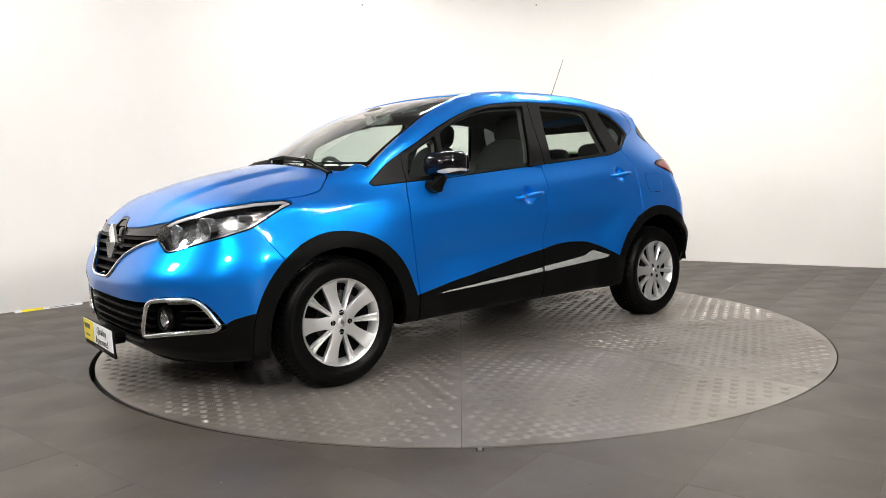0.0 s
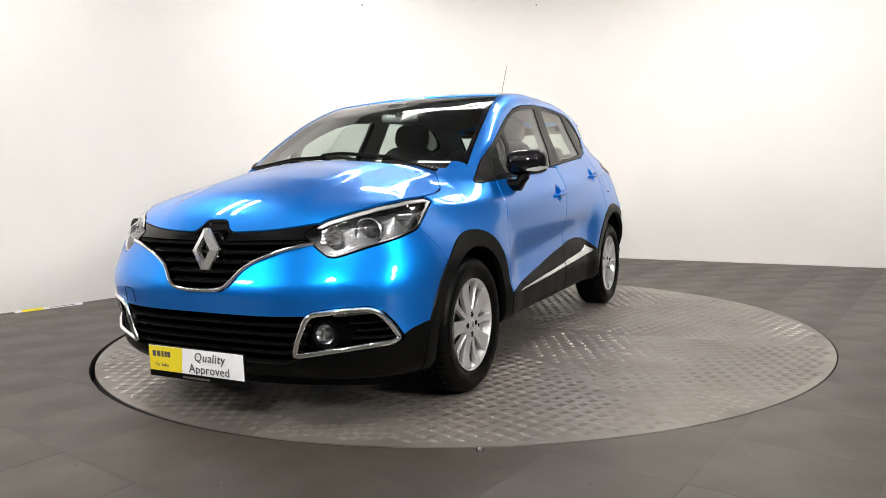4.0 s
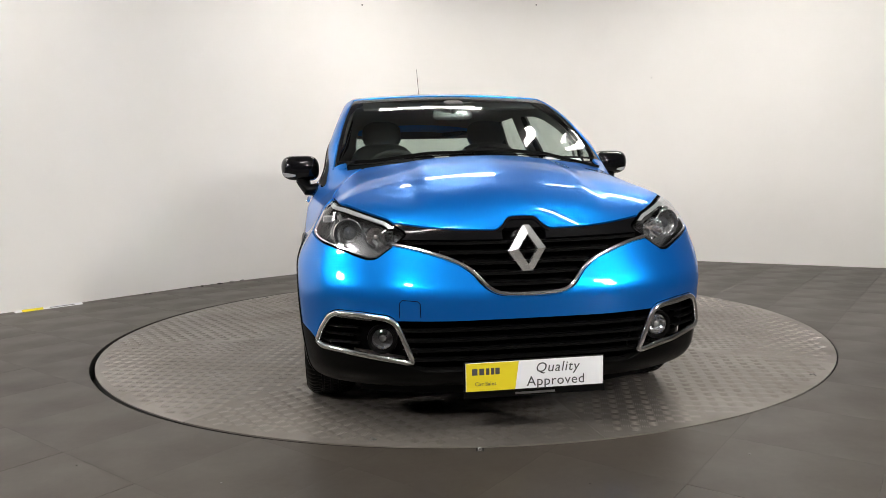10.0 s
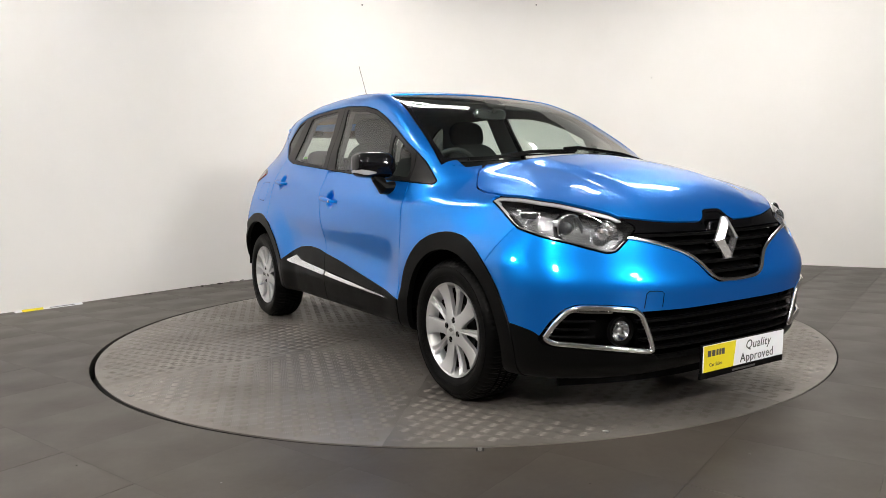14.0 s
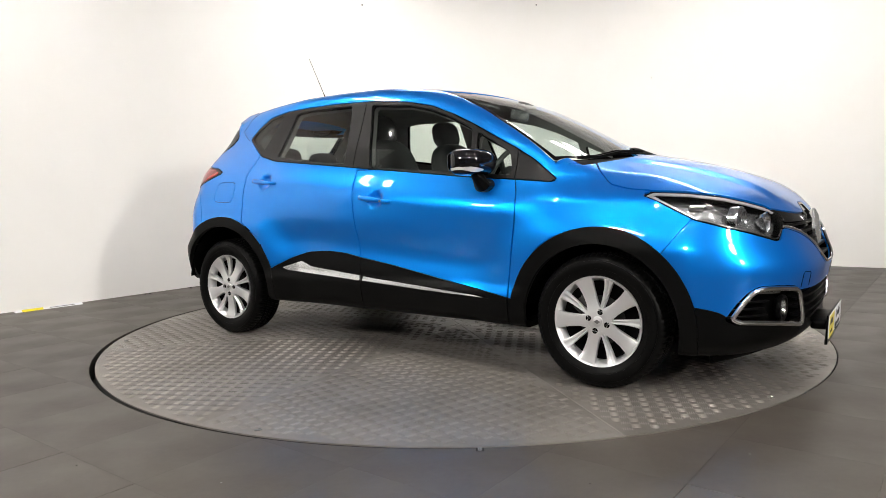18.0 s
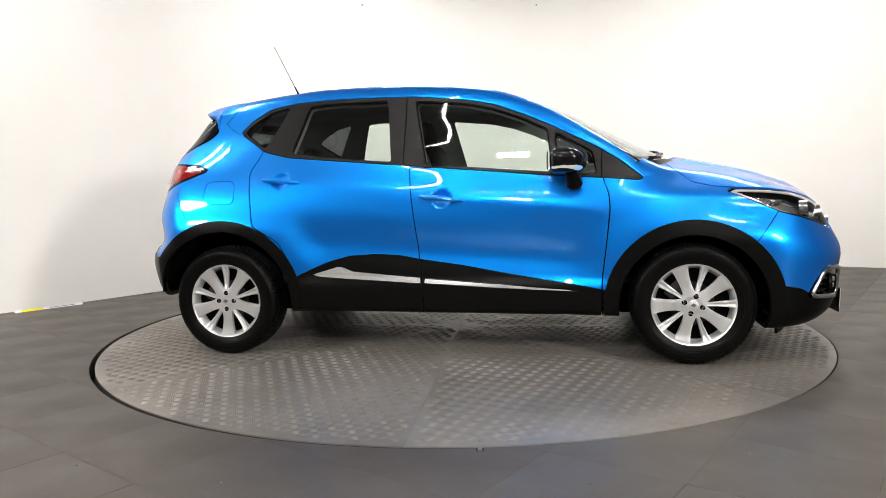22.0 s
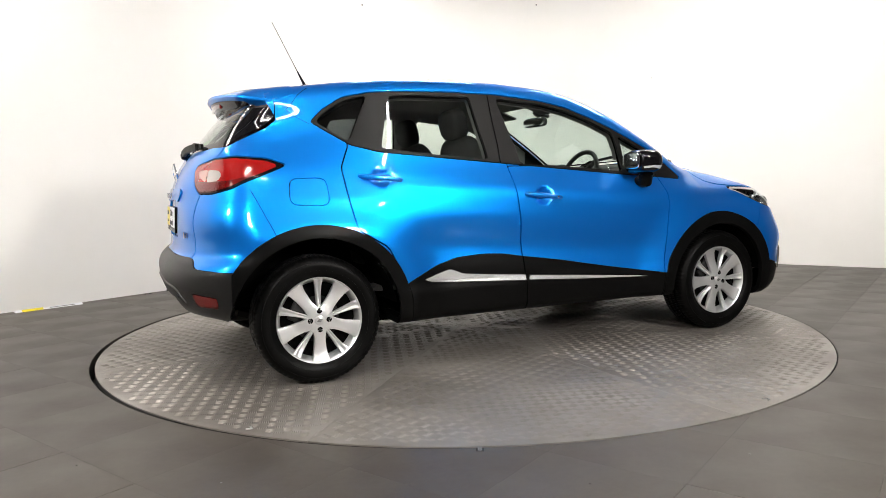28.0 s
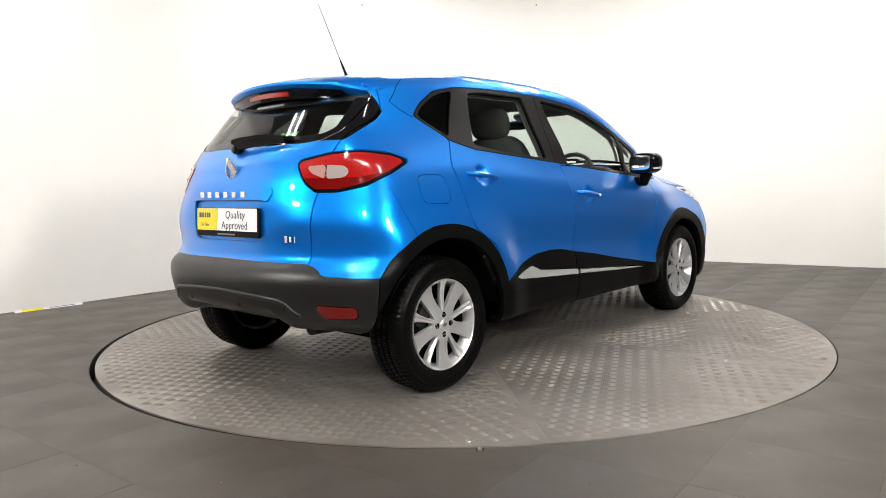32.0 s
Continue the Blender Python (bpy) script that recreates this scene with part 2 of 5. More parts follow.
# ---- the room ----
def wall_line():
    """The plan of the white backdrop: two straight runs and a wide rounded corner."""
    a, b = Vector((-8.0, -4.62)), Vector((-2.75, 2.10))
    c, d = Vector((1.75, 4.16)), Vector((9.2, -0.42))
    pts = [b.lerp(a, 0.60), b.lerp(a, 0.3)]
    u, v = (b - a).normalized(), (d - c).normalized()
    s = 2.45
    for i in range(33):
        t = i / 32
        h = [2 * t**3 - 3 * t**2 + 1, t**3 - 2 * t**2 + t, -2 * t**3 + 3 * t**2, t**3 - t**2]
        pts.append(h[0] * b + h[1] * u * s * 1.9 + h[2] * c + h[3] * v * s * 1.9)
    return pts + [c.lerp(d, 0.40)]


ROOM_H = 3.9


def build_room():
    line = wall_line()
    n = len(line)
    bm = bmesh.new()
    inner = [[bm.verts.new((p.x, p.y, z)) for p in line] for z in (0.0, ROOM_H)]
    outer = []
    for z in (0.0, ROOM_H):
        row = []
        for i, p in enumerate(line):
            d = (line[min(i + 1, n - 1)] - line[max(i - 1, 0)]).normalized()
            row.append(bm.verts.new((p.x - d.y * 0.15, p.y + d.x * 0.15, z)))
        outer.append(row)
    for i in range(n - 1):
        bm.faces.new((inner[0][i], inner[0][i + 1], inner[1][i + 1], inner[1][i]))
        bm.faces.new((outer[0][i + 1], outer[0][i], outer[1][i], outer[1][i + 1]))
        bm.faces.new((inner[1][i], inner[1][i + 1], outer[1][i + 1], outer[1][i]))
    w = part("wall_north", bm, WALL, None, smooth=True)
    tagged(w, "white painted studio wall with a wide rounded corner", "wall", kind="structure")
    # plain walls that close the place behind the camera
    for name, x0, y0, x1, y1 in (("wall_west", line[0].x - 0.06, line[0].y + 0.02, -8.0, -4.62), ("wall_west", -8.0, -4.62, -8.0, -15.0), ("wall_east", line[-1].x + 0.05, line[-1].y + 0.04, 9.2, -0.42), ("wall_south", -8.0, -11.5, 9.2, -11.5), ("wall_east", 9.2, -15.0, 9.2, -0.42)):
        L = math.hypot(x1 - x0, y1 - y0)
        m = Matrix.Translation(((x0 + x1) / 2, (y0 + y1) / 2, ROOM_H / 2)) @ Matrix.Rotation(math.atan2(y1 - y0, x1 - x0), 4, "Z")
        o = part(name, boxed(L, 0.15, ROOM_H, m), BACKWALL if name == "wall_south" else SIDEWALL, None)
        tagged(o, "plain grey wall closing the showroom", "wall", kind="structure")
    bm = boxed(18.5, 22.0, 0.1, Matrix.Translation((0.6, -5.0, ROOM_H + 0.05)))
    for k in range(24):
        box(bm, Matrix.Translation((0.6, -2.0 - 0.42 * k, ROOM_H - 0.01)), 17.0, 0.16, 0.04)
    o = part("ceiling", bm, CEIL, None)
    tagged(o, "dark unlit ceiling above the studio", "ceiling", kind="structure")


SIDEWALL = principled("dark_grey_side_wall", (0.16, 0.158, 0.155), 0.8)
vary(SIDEWALL, 1.0, (0.13, 0.128, 0.125), (0.19, 0.187, 0.183))
BACKWALL = principled("grey_back_wall", (0.35, 0.35, 0.34), 0.8)
vary(BACKWALL, 1.0, (0.31, 0.31, 0.30), (0.39, 0.39, 0.38))
HOLE_R, HOLE_X = 2.281, -0.012


TILE, TILE_TURN = 0.5, math.radians(54.3)


def inside_room(x, y):
    line = wall_line()
    for a, b in zip(line, line[1:]):
        if (b.x - a.x) * (y - a.y) - (b.y - a.y) * (x - a.x) > 0.35 * (b - a).length:
            return False
    return True


def build_floor():
    """A recessed screed with a round hole, and tiles on it; the tiles at the hole are cut round."""
    bm = bmesh.new()
    steps = 192
    ring = [(HOLE_X + HOLE_R * math.cos(2 * math.pi * i / steps), HOLE_R * math.sin(2 * math.pi * i / steps)) for i in range(steps)]
    inner = [bm.verts.new((x, y, -0.003)) for x, y in ring]
    low = [bm.verts.new((x, y, -0.12)) for x, y in ring]
    far_ring = [bm.verts.new((19 * math.cos(2 * math.pi * i / steps), -5 + 19 * math.sin(2 * math.pi * i / steps), -0.003)) for i in range(steps)]
    for i in range(steps):
        j = (i + 1) % steps
        bm.faces.new((inner[i], far_ring[i], far_ring[j], inner[j]))
        bm.faces.new((low[i], inner[i], inner[j], low[j]))
    ground = part("floor", bm, SCREED, None)
    tagged(ground, "dull grey tiled showroom floor around a turntable", "floor", kind="structure")
    bm = bmesh.new()
    bmesh.ops.create_circle(bm, cap_ends=True, radius=HOLE_R + 0.05, segments=96, matrix=Matrix.Translation((0, 0, -0.12)))
    o = part("pit_floor", bm, PIT, None)
    tagged(o, "dark concrete bottom of the turntable pit", "floor", kind="structure")
    h = TILE / 2 - 0.0008
    bm = boxed(2 * h, 2 * h, 0.006, Matrix.Translation((0, 0, -0.003)), 0.0012)
    whole = bpy.data.meshes.new("tile")
    bm.to_mesh(whole)
    bm.free()
    whole.materials.append(FLOOR)
    u, v = Vector((math.cos(TILE_TURN), math.sin(TILE_TURN))), Vector((-math.sin(TILE_TURN), math.cos(TILE_TURN)))
    n = 14
    g = np.linspace(-h, h, n + 1)
    far_v, far_f = [], []
    for i in range(-30, 31):
        for j in range(-34, 31):
            c = u * (0.29 + TILE * (i + 0.5)) + v * (-2.10 + TILE * (j + 4.5))
            r = math.hypot(c.x - HOLE_X, c.y)
            if -7.8 < c.x < 9.0 and -11.2 < c.y < 4.6 and inside_room(c.x, c.y) and not (-4.6 < c.x < 5.2 and -3.3 < c.y):
                n0 = len(far_v)
                for a, b in ((-h, -h), (h, -h), (h, h), (-h, h)):
                    far_v.append((c.x + u.x * a + v.x * b, c.y + u.y * a + v.y * b, 0.0))
                for a, b in ((-h, -h), (h, -h), (h, h), (-h, h)):
                    far_v.append((c.x + u.x * a + v.x * b, c.y + u.y * a + v.y * b, -0.006))
                far_f.extend([(n0, n0 + 1, n0 + 2, n0 + 3)] + [(n0 + 4 + q, n0 + 4 + (q + 1) % 4, n0 + (q + 1) % 4, n0 + q) for q in range(4)])
            if r < HOLE_R - 0.36 or not (-4.6 < c.x < 5.2 and -3.3 < c.y < 4.6) or not inside_room(c.x, c.y):
                continue
            if r > HOLE_R + 0.36:
                o = new("tile", whole)
            else:
                gx, gy = np.meshgrid(g, g, indexing="ij")
                V = np.stack([gx.ravel(), gy.ravel(), np.zeros(gx.size)], 1)
                idx = np.arange(V.shape[0]).reshape(n + 1, n + 1)
                q = np.stack([idx[:-1, :-1], idx[1:, :-1], idx[1:, 1:], idx[:-1, 1:]], -1).reshape(-1, 4)
                T = np.concatenate([q[:, [0, 1, 2]], q[:, [0, 2, 3]]])
                wx = c.x + V[:, 0] * u.x + V[:, 1] * v.x - HOLE_X
                wy = c.y + V[:, 0] * u.y + V[:, 1] * v.y
                V, _, T = clip((V, np.tile((0, 0, 1.0), (len(V), 1)), T), np.hypot(wx, wy) - HOLE_R)
                if len(T) == 0:
                    continue
                o = mesh_object("tile", V, T, FLOOR, None, False)
            o.parent = ground
            o.matrix_basis = Matrix.Translation((c.x, c.y, 0)) @ Matrix.Rotation(TILE_TURN, 4, "Z")

    rest_tiles = mesh_object("tile_field", far_v, far_f, FLOOR, ground, False)
    tagged(rest_tiles, "grey floor tiles behind the turntable area", kind="stuff")


SCREED = principled("dark_joint_screed", (0.04, 0.038, 0.036), 0.6)
vary(SCREED, 2.0, (0.028, 0.024, 0.020), (0.050, 0.043, 0.037))


def build_turntable():
    """Eight steel sectors with raised tread on a disc."""
    root = new("turntable")
    tagged(root, "round grey steel tread plate turntable flush with floor", "turntable")
    lathe_bm = lathe(bmesh.new(), [(0, -0.006), (DISC_R - 0.001, -0.006), (DISC_R - 0.001, -0.05), (0, -0.05)], Matrix(), 192)
    part("steel_disc", lathe_bm, PIT, root, "dark disc under the plates")
    half = math.pi / 8
    gap = 0.0008
    arc = [(DISC_R * math.cos(a), DISC_R * math.sin(a)) for a in np.linspace(-half + gap / DISC_R, half - gap / DISC_R, 33)]
    tip = (gap / math.sin(half), 0.0)
    bm = bmesh.new()
    prism(bm, [tip] + arc, Matrix.Translation((0, 0, -0.006)), 0.006)
    bmesh.ops.recalc_face_normals(bm, faces=bm.faces)
    sheet = bpy.data.meshes.new("deck_plate")
    bm.to_mesh(sheet)
    bm.free()
    sheet.materials.append(PLATE)
    # tread: short bars in squares that change direction like a chequer
    pitch = 0.050
    k = np.arange(-1, 47)
    gx, gy = np.meshgrid(k, np.arange(-20, 21))
    cx, cy = gx.ravel() * pitch, gy.ravel() * pitch
    turn = np.where((gx.ravel() + gy.ravel()) % 2 == 0, math.pi / 4, -math.pi / 4)
    keep = (np.hypot(cx, cy) < DISC_R - 0.045) & (np.abs(np.arctan2(cy, np.maximum(cx, 1e-6))) < half) & (cx > 0.1) & (np.abs(cx * math.sin(half) - np.abs(cy) * math.cos(half)) > 0.03)
    cx, cy, turn = cx[keep], cy[keep], turn[keep]
    vs, fs, n0 = [], [], 0
    for off, L in ((-0.0172, 0.020), (-0.0086, 0.020), (0.0, 0.020), (0.0086, 0.020), (0.0172, 0.020)):
        B = 0.0036
        ux, uy = np.cos(turn), np.sin(turn)
        px, py = cx - uy * off, cy + ux * off
        corners = []
        for (a, b, z) in ((-L, 0, 0.0002), (0, -B, 0.0002), (L, 0, 0.0002), (0, B, 0.0002), (-L * 0.75, 0, 0.0018), (0, -B * 0.5, 0.0018), (L * 0.75, 0, 0.0018), (0, B * 0.5, 0.0018)):
            corners.append(np.stack([px + ux * a - uy * b, py + uy * a + ux * b, np.full_like(px, z)], 1))
        v = np.stack(corners, 1).reshape(-1, 3)
        base = n0 + 8 * np.arange(len(px))[:, None]
        for q in ((4, 5, 6, 7), (0, 1, 5, 4), (1, 2, 6, 5), (2, 3, 7, 6), (3, 0, 4, 7)):
            fs.append(base + np.array(q)[None, :])
        vs.append(v)
        n0 += len(v)
    V, F = np.concatenate(vs), np.concatenate(fs)
    me = bpy.data.meshes.new("tread_relief")
    me.vertices.add(len(V))
    me.vertices.foreach_set("co", V.ravel())
    me.loops.add(F.size)
    me.loops.foreach_set("vertex_index", F.ravel().astype(np.int32))
    me.polygons.add(len(F))
    me.polygons.foreach_set("loop_start", np.arange(0, F.size, 4, dtype=np.int32))
    me.update(calc_edges=True)
    me.materials.append(TREAD)
    for k in range(8):
        p = new("deck_plate", sheet)
        p.parent = root
        p.matrix_basis = pose(0, 0, 0, 0, 0, 26.5 + 45 * k)
        o = new("tread_relief", me)
        o.parent = p
        tagged(o, "raised tread bars of worn bright steel", kind="stuff")
    for k in range(6):
        a = math.radians(41 + 60 * k)
        m = Matrix.Translation((2.205 * math.cos(a), 2.205 * math.sin(a), 0.002)) @ Matrix.Rotation(a, 4, "Z")
        part("lifting_eye", tube(bmesh.new(), [m @ Vector((0.012 * math.cos(t), 0.022 * math.sin(t), 0)) for t in np.linspace(0, math.pi, 9)], 0.003, 6), STEEL, root, "", True)
    return root


def ceiling_light(name, x, y, sx, sy, rz=0, lit=None, z=ROOM_H - 0.06, tilt=0):
    root = new(name)
    root.matrix_world = pose(x, y, z, tilt, 0, rz)
    tagged(root, "lit white ceiling light with a bright diffuser", "ceiling light", group="ceiling lights")
    bm = bmesh.new()
    t = 0.025
    for px, py, lx, ly in ((0, sy / 2 + t / 2, sx + 2 * t, t), (0, -sy / 2 - t / 2, sx + 2 * t, t), (sx / 2 + t / 2, 0, t, sy), (-sx / 2 - t / 2, 0, t, sy)):
        box(bm, Matrix.Translation((px, py, 0)), lx, ly, 0.06)
    part("frame", bm, WHITEMETAL, root)
    part("diffuser", boxed(sx, sy, 0.02, Matrix.Translation((0, 0, 0.0))), lit or GLOW, root)
    return root


def flood_light(eye, aim, size=0.50):
    """A square lamp on a bracket from the ceiling, aimed at the turntable."""
    root = new("flood_light")
    root.matrix_world = look(eye, aim)
    tagged(root, "square lit flood light in a grey housing", "flood light", group="flood lights")
    bm = boxed(size + 0.06, size, 0.07, Matrix.Translation((0, 0, 0.045)), 0.01)
    for k in range(9):
        box(bm, Matrix.Translation(((-0.44 + 0.11 * k) * size, 0, 0.095)), 0.008, 0.8 * size, 0.04)
    part("housing", bm, WHITEMETAL, root)
    part("diffuser", boxed(size, size - 0.06, 0.012, Matrix.Translation((0, 0, 0.004))), FLOOD, root)
    up = root.matrix_world.inverted() @ Vector((eye[0], eye[1], ROOM_H))
    part("bracket", tube(bmesh.new(), [(0, 0.2, 0.07), up], 0.012, 8), STEEL, root)
    return root


def small_fittings():
    a = Vector((-3.653, 0.844))
    b = Vector((-3.304, 1.243))
    d = (b - a).normalized()
    c = (a + b) / 2
    m = Matrix.Translation((c.x + 0.012, c.y - 0.012, 0.006)) @ Matrix.Rotation(math.atan2(d.y, d.x), 4, "Z") @ Matrix.Rotation(math.radians(38), 4, "X")
    sign = part("fallen_sign_strip", boxed((b - a).length, 0.028, 0.004, m, 0.001), PLATEWHITE, None)
    tagged(sign, "thin white and yellow sign strip lying against the wall", "sign")
    part("yellow_end", boxed(0.16, 0.024, 0.002, m @ Matrix.Translation((-0.13, 0, 0.003))), PLATEYELLOW, sign, "yellow end of the strip")
    part("grey_print", boxed(0.20, 0.007, 0.001, m @ Matrix.Translation((0.10, 0, 0.0028))), STEEL, sign, "grey bar in place of print")
    clipm = Matrix.Translation((0.061, -2.297, 0.001))
    bm = bmesh.new()
    box(bm, clipm, 0.030, 0.030, 0.003, 0.001)
    stop = part("floor_stop", bm, PIT, None)
    tagged(stop, "small two-holed metal stop in the floor at turntable edge", "floor fitting")
    for dy in (-0.007, 0.007):
        part("eyelet", lathe(bmesh.new(), [(0.0035, 0.002), (0.0045, 0.004), (0.0075, 0.004), (0.0085, 0.002)], clipm @ Matrix.Translation((0, dy, 0)), 14), STEEL, stop, "", True)
    for name, p, d, r in (("wall_fixing", (-1.0656, 3.6327, 3.067), (0.8376, 0.5462), 0.010), ("wall_fixing", (1.0381, 4.3727, 3.189), (0.9995, -0.033), 0.010), ("wall_fixing", (2.3306, 3.8031, 2.1695), (0.8519, -0.5237), 0.006)):
        m = Matrix.Translation(p) @ Matrix.Rotation(math.atan2(d[1], d[0]), 4, "Z") @ Matrix.Rotation(math.radians(90), 4, "X")
        o = part(name, lathe(bmesh.new(), [(0, 0.012), (r * 0.6, 0.012), (r, 0.006), (r, -0.02)], m, 16), STEEL, None, "", True)
        tagged(o, "tiny dark round fixing high on the white wall", "wall fixing", group="wall fixings")
    rng = random.Random(4)
    for k in range(9):
        t = rng.random()
        p = Vector((-3.2, 1.45)).lerp(Vector((-2.1, 2.85)), t)
        o = part("debris", blob_bm((p.x + 0.02, p.y - 0.03, 0.006), 0.012 + 0.02 * rng.random(), rng), STEEL if k % 2 else PIT, None)
        tagged(o, "small dark scrap of debris along the wall foot", "debris", group="debris")
    for k in range(14):
        x, y = rng.uniform(-2.6, 2.9), rng.uniform(-2.9, -2.35)
        if math.hypot(x, y) < HOLE_R + 0.03:
            continue
        o = part("debris", blob_bm((x, y, 0.001), 0.004, rng), STEEL if k % 2 else PIT, None)
        tagged(o, "tiny crumb of dirt on the grey floor", "debris", group="debris")


def blob_bm(c, r, rng):
    bm = bmesh.new()
    bmesh.ops.create_icosphere(bm, subdivisions=1, radius=r)
    for v in bm.verts:
        v.co = Vector(c) + Vector((v.co.x * rng.uniform(0.6, 1.4), v.co.y * rng.uniform(0.6, 1.4), v.co.z * 0.4))
    return bm


build_room()
small_fittings()
# twin battens along the white wall, a short one over the far corner
for lx, ly, sx, sy, rz in ((-0.2, 2.2, 1.45, 0.16, 0), (2.6, 1.45, 1.5, 0.165, -31), (-3.2, -0.3, 1.45, 0.118, 52)):
    for k in (-1, 1):
        u = k * 0.15
        ceiling_light("ceiling_light", lx - u * math.sin(radians(rz)), ly + u * math.cos(radians(rz)), sx, sy, rz)
ceiling_light("ceiling_light", 1.45, 1.5, 0.5, 0.14, -38)
# slim tubes towards the camera
for lx, ly, rz in ((-1.3, -2.9, 50), (1.7, -2.6, 128), (-0.2, -3.4, 4)):
    ceiling_light("tube_light", lx, ly, 1.5, 0.04, rz, TUBE)
for e, size in (((-4.7, -3.6, 2.75), 0.48), ((-0.9, -5.5, 2.85), 0.42), ((3.2, -4.9, 2.75), 0.50), ((4.7, -6.4, 2.75), 0.50)):
    flood_light(e, (0.0, 0.0, 0.6), size)


# ---- the car ----
# Car space: x forward from the middle of the wheelbase, y to the left, z up from the ground.
AXLE, HUB_Z, TYRE_R = 1.303, 0.306, 0.318
CAR = new("car")
tagged(CAR, "blue five-door crossover car with black cladding and silver wheels", "car")


def curve_of(pairs, blur=0.05):
    """A smooth function through (argument, value) pairs."""
    xs, ys = [p[0] for p in pairs], [p[1] for p in pairs]
    lo, hi = xs[0] - 0.4, xs[-1] + 0.4
    t = np.linspace(lo, hi, 1601)
    v = np.interp(t, xs, ys)
    v[t < xs[0]] = ys[0] + (t[t < xs[0]] - xs[0]) * (ys[1] - ys[0]) / (xs[1] - xs[0])
    v[t > xs[-1]] = ys[-1] + (t[t > xs[-1]] - xs[-1]) * (ys[-1] - ys[-2]) / (xs[-1] - xs[-2])
    w = max(1, int(blur / (t[1] - t[0])))
    for _ in range(3):
        k = np.ones(2 * (w // 2) + 1)
        k /= len(k)
        v = np.convolve(np.pad(v, len(k) // 2, mode="edge"), k, mode="valid")
    return lambda x: np.interp(x, t, v)


top_z = curve_of([(-1.80, 1.435), (-1.6, 1.486), (-1.4, 1.523), (-1.07, 1.556), (-0.8, 1.573), (-0.5, 1.577), (-0.15, 1.568), (0.1, 1.545),
                  (0.27, 1.518), (0.43, 1.475), (0.6, 1.415), (0.8, 1.320), (1.0, 1.218), (1.2, 1.120), (1.3, 1.090), (1.52, 1.047),
                  (1.7, 1.002), (1.87, 0.942), (2.0, 0.886), (2.06, 0.850), (2.14, 0.79)], 0.07)
crown = curve_of([(-1.7, 0.22), (-0.8, 0.11), (0.3, 0.08), (0.7, 0.16), (1.1, 0.25), (1.4, 0.20), (2.0, 0.16)], 0.1)
side_w = curve_of([(0.12, 0.77), (0.25, 0.815), (0.4, 0.835), (0.6, 0.848), (0.8, 0.852), (0.9, 0.837), (1.0, 0.797), (1.06, 0.768),
                   (1.18, 0.712), (1.31, 0.655), (1.4, 0.622), (1.5, 0.585), (1.6, 0.545)], 0.06)
nose_x = curve_of([(0.12, 1.90), (0.18, 2.02), (0.26, 2.11), (0.35, 2.135), (0.45, 2.140), (0.50, 2.148), (0.55, 2.158), (0.59, 2.150), (0.63, 2.130), (0.72, 2.088), (0.8, 2.06), (0.88, 2.02), (1.0, 1.93)], 0.028)
tail_x = curve_of([(0.15, -1.76), (0.25, -1.86), (0.33, -1.915), (0.43, -1.952), (0.51, -1.970), (0.56, -1.974), (0.605, -1.958), (0.65, -1.908), (0.72, -1.904), (0.8, -1.908), (0.9, -1.902),
                   (1.0, -1.878), (1.08, -1.845), (1.15, -1.80), (1.25, -1.718), (1.36, -1.628), (1.45, -1.555), (1.55, -1.475)], 0.03)


floor_z = curve_of([(-2.0, 0.352), (-1.75, 0.345), (-1.5, 0.27), (-1.0, 0.262), (0.9, 0.255), (1.5, 0.20), (1.9, 0.19)], 0.05)


def smax(a, b, k):
    h = np.maximum(k - np.abs(a - b), 0) / k
    return np.maximum(a, b) + h * h * k * 0.25


def step(a, b, x):
    t = np.clip((x - a) / (b - a), 0, 1)
    return t * t * (3 - 2 * t)


HANDLE_CUPS = ((-0.005, 0.893), (-0.948, 1.008))


def half_width(x, z):
    w = side_w(z)
    # greenhouse drawn in towards the screen and the tail
    w = w - 0.05 * np.clip((x - 0.45) / 0.6, 0, 1.3) ** 2 * step(0.86, 1.0, z)
    w = w - 0.075 * np.clip((-0.8 - x) / 0.7, 0, 1.4) ** 2 * step(1.02, 1.3, z) - 0.02 * np.clip((-1.2 - x) / 0.6, 0, 1.4) ** 2
    # wide, upright screen pillars
    w = w + 0.032 * step(-0.7, 0.2, x) * step(1.04, 1.2, z)
    # flared arches
    for cx, cz, ro, flare in ((AXLE, 0.31, 0.46, 0.020), (-AXLE, 0.33, 0.48, 0.034)):
        r = np.hypot(x - cx, z - cz)
        w = w + flare * step(ro + 0.22, ro - 0.02, r) * step(0.90, 0.70, z)
    w = w - 0.085 * step(0.95, 1.55, x) * step(0.64, 0.90, z)
    # hollow low in the doors and a soft shoulder rising to the rear
    w = w - 0.026 * np.exp(-((z - 0.61 + 0.06 * x) / 0.10) ** 2) * step(0.95, 0.55, np.abs(x - 0.02))
    line = 0.90 - 0.10 * (x - 0.2)
    w = w + 0.013 * np.exp(-((z - line) / 0.07) ** 2) * step(-1.3, -0.7, x) * step(1.2, 0.6, x)
    # finger dents behind the door handles
    for cx, cz in HANDLE_CUPS:
        w = w - 0.027 * step(0.062, 0.022, np.hypot(x - cx, (z - cz) * 1.15))
    # deeper cladding at the sill
    w = w + 0.014 * step(0.47, 0.40, z) * step(0.98, 0.8, np.abs(x - 0.02))
    return w


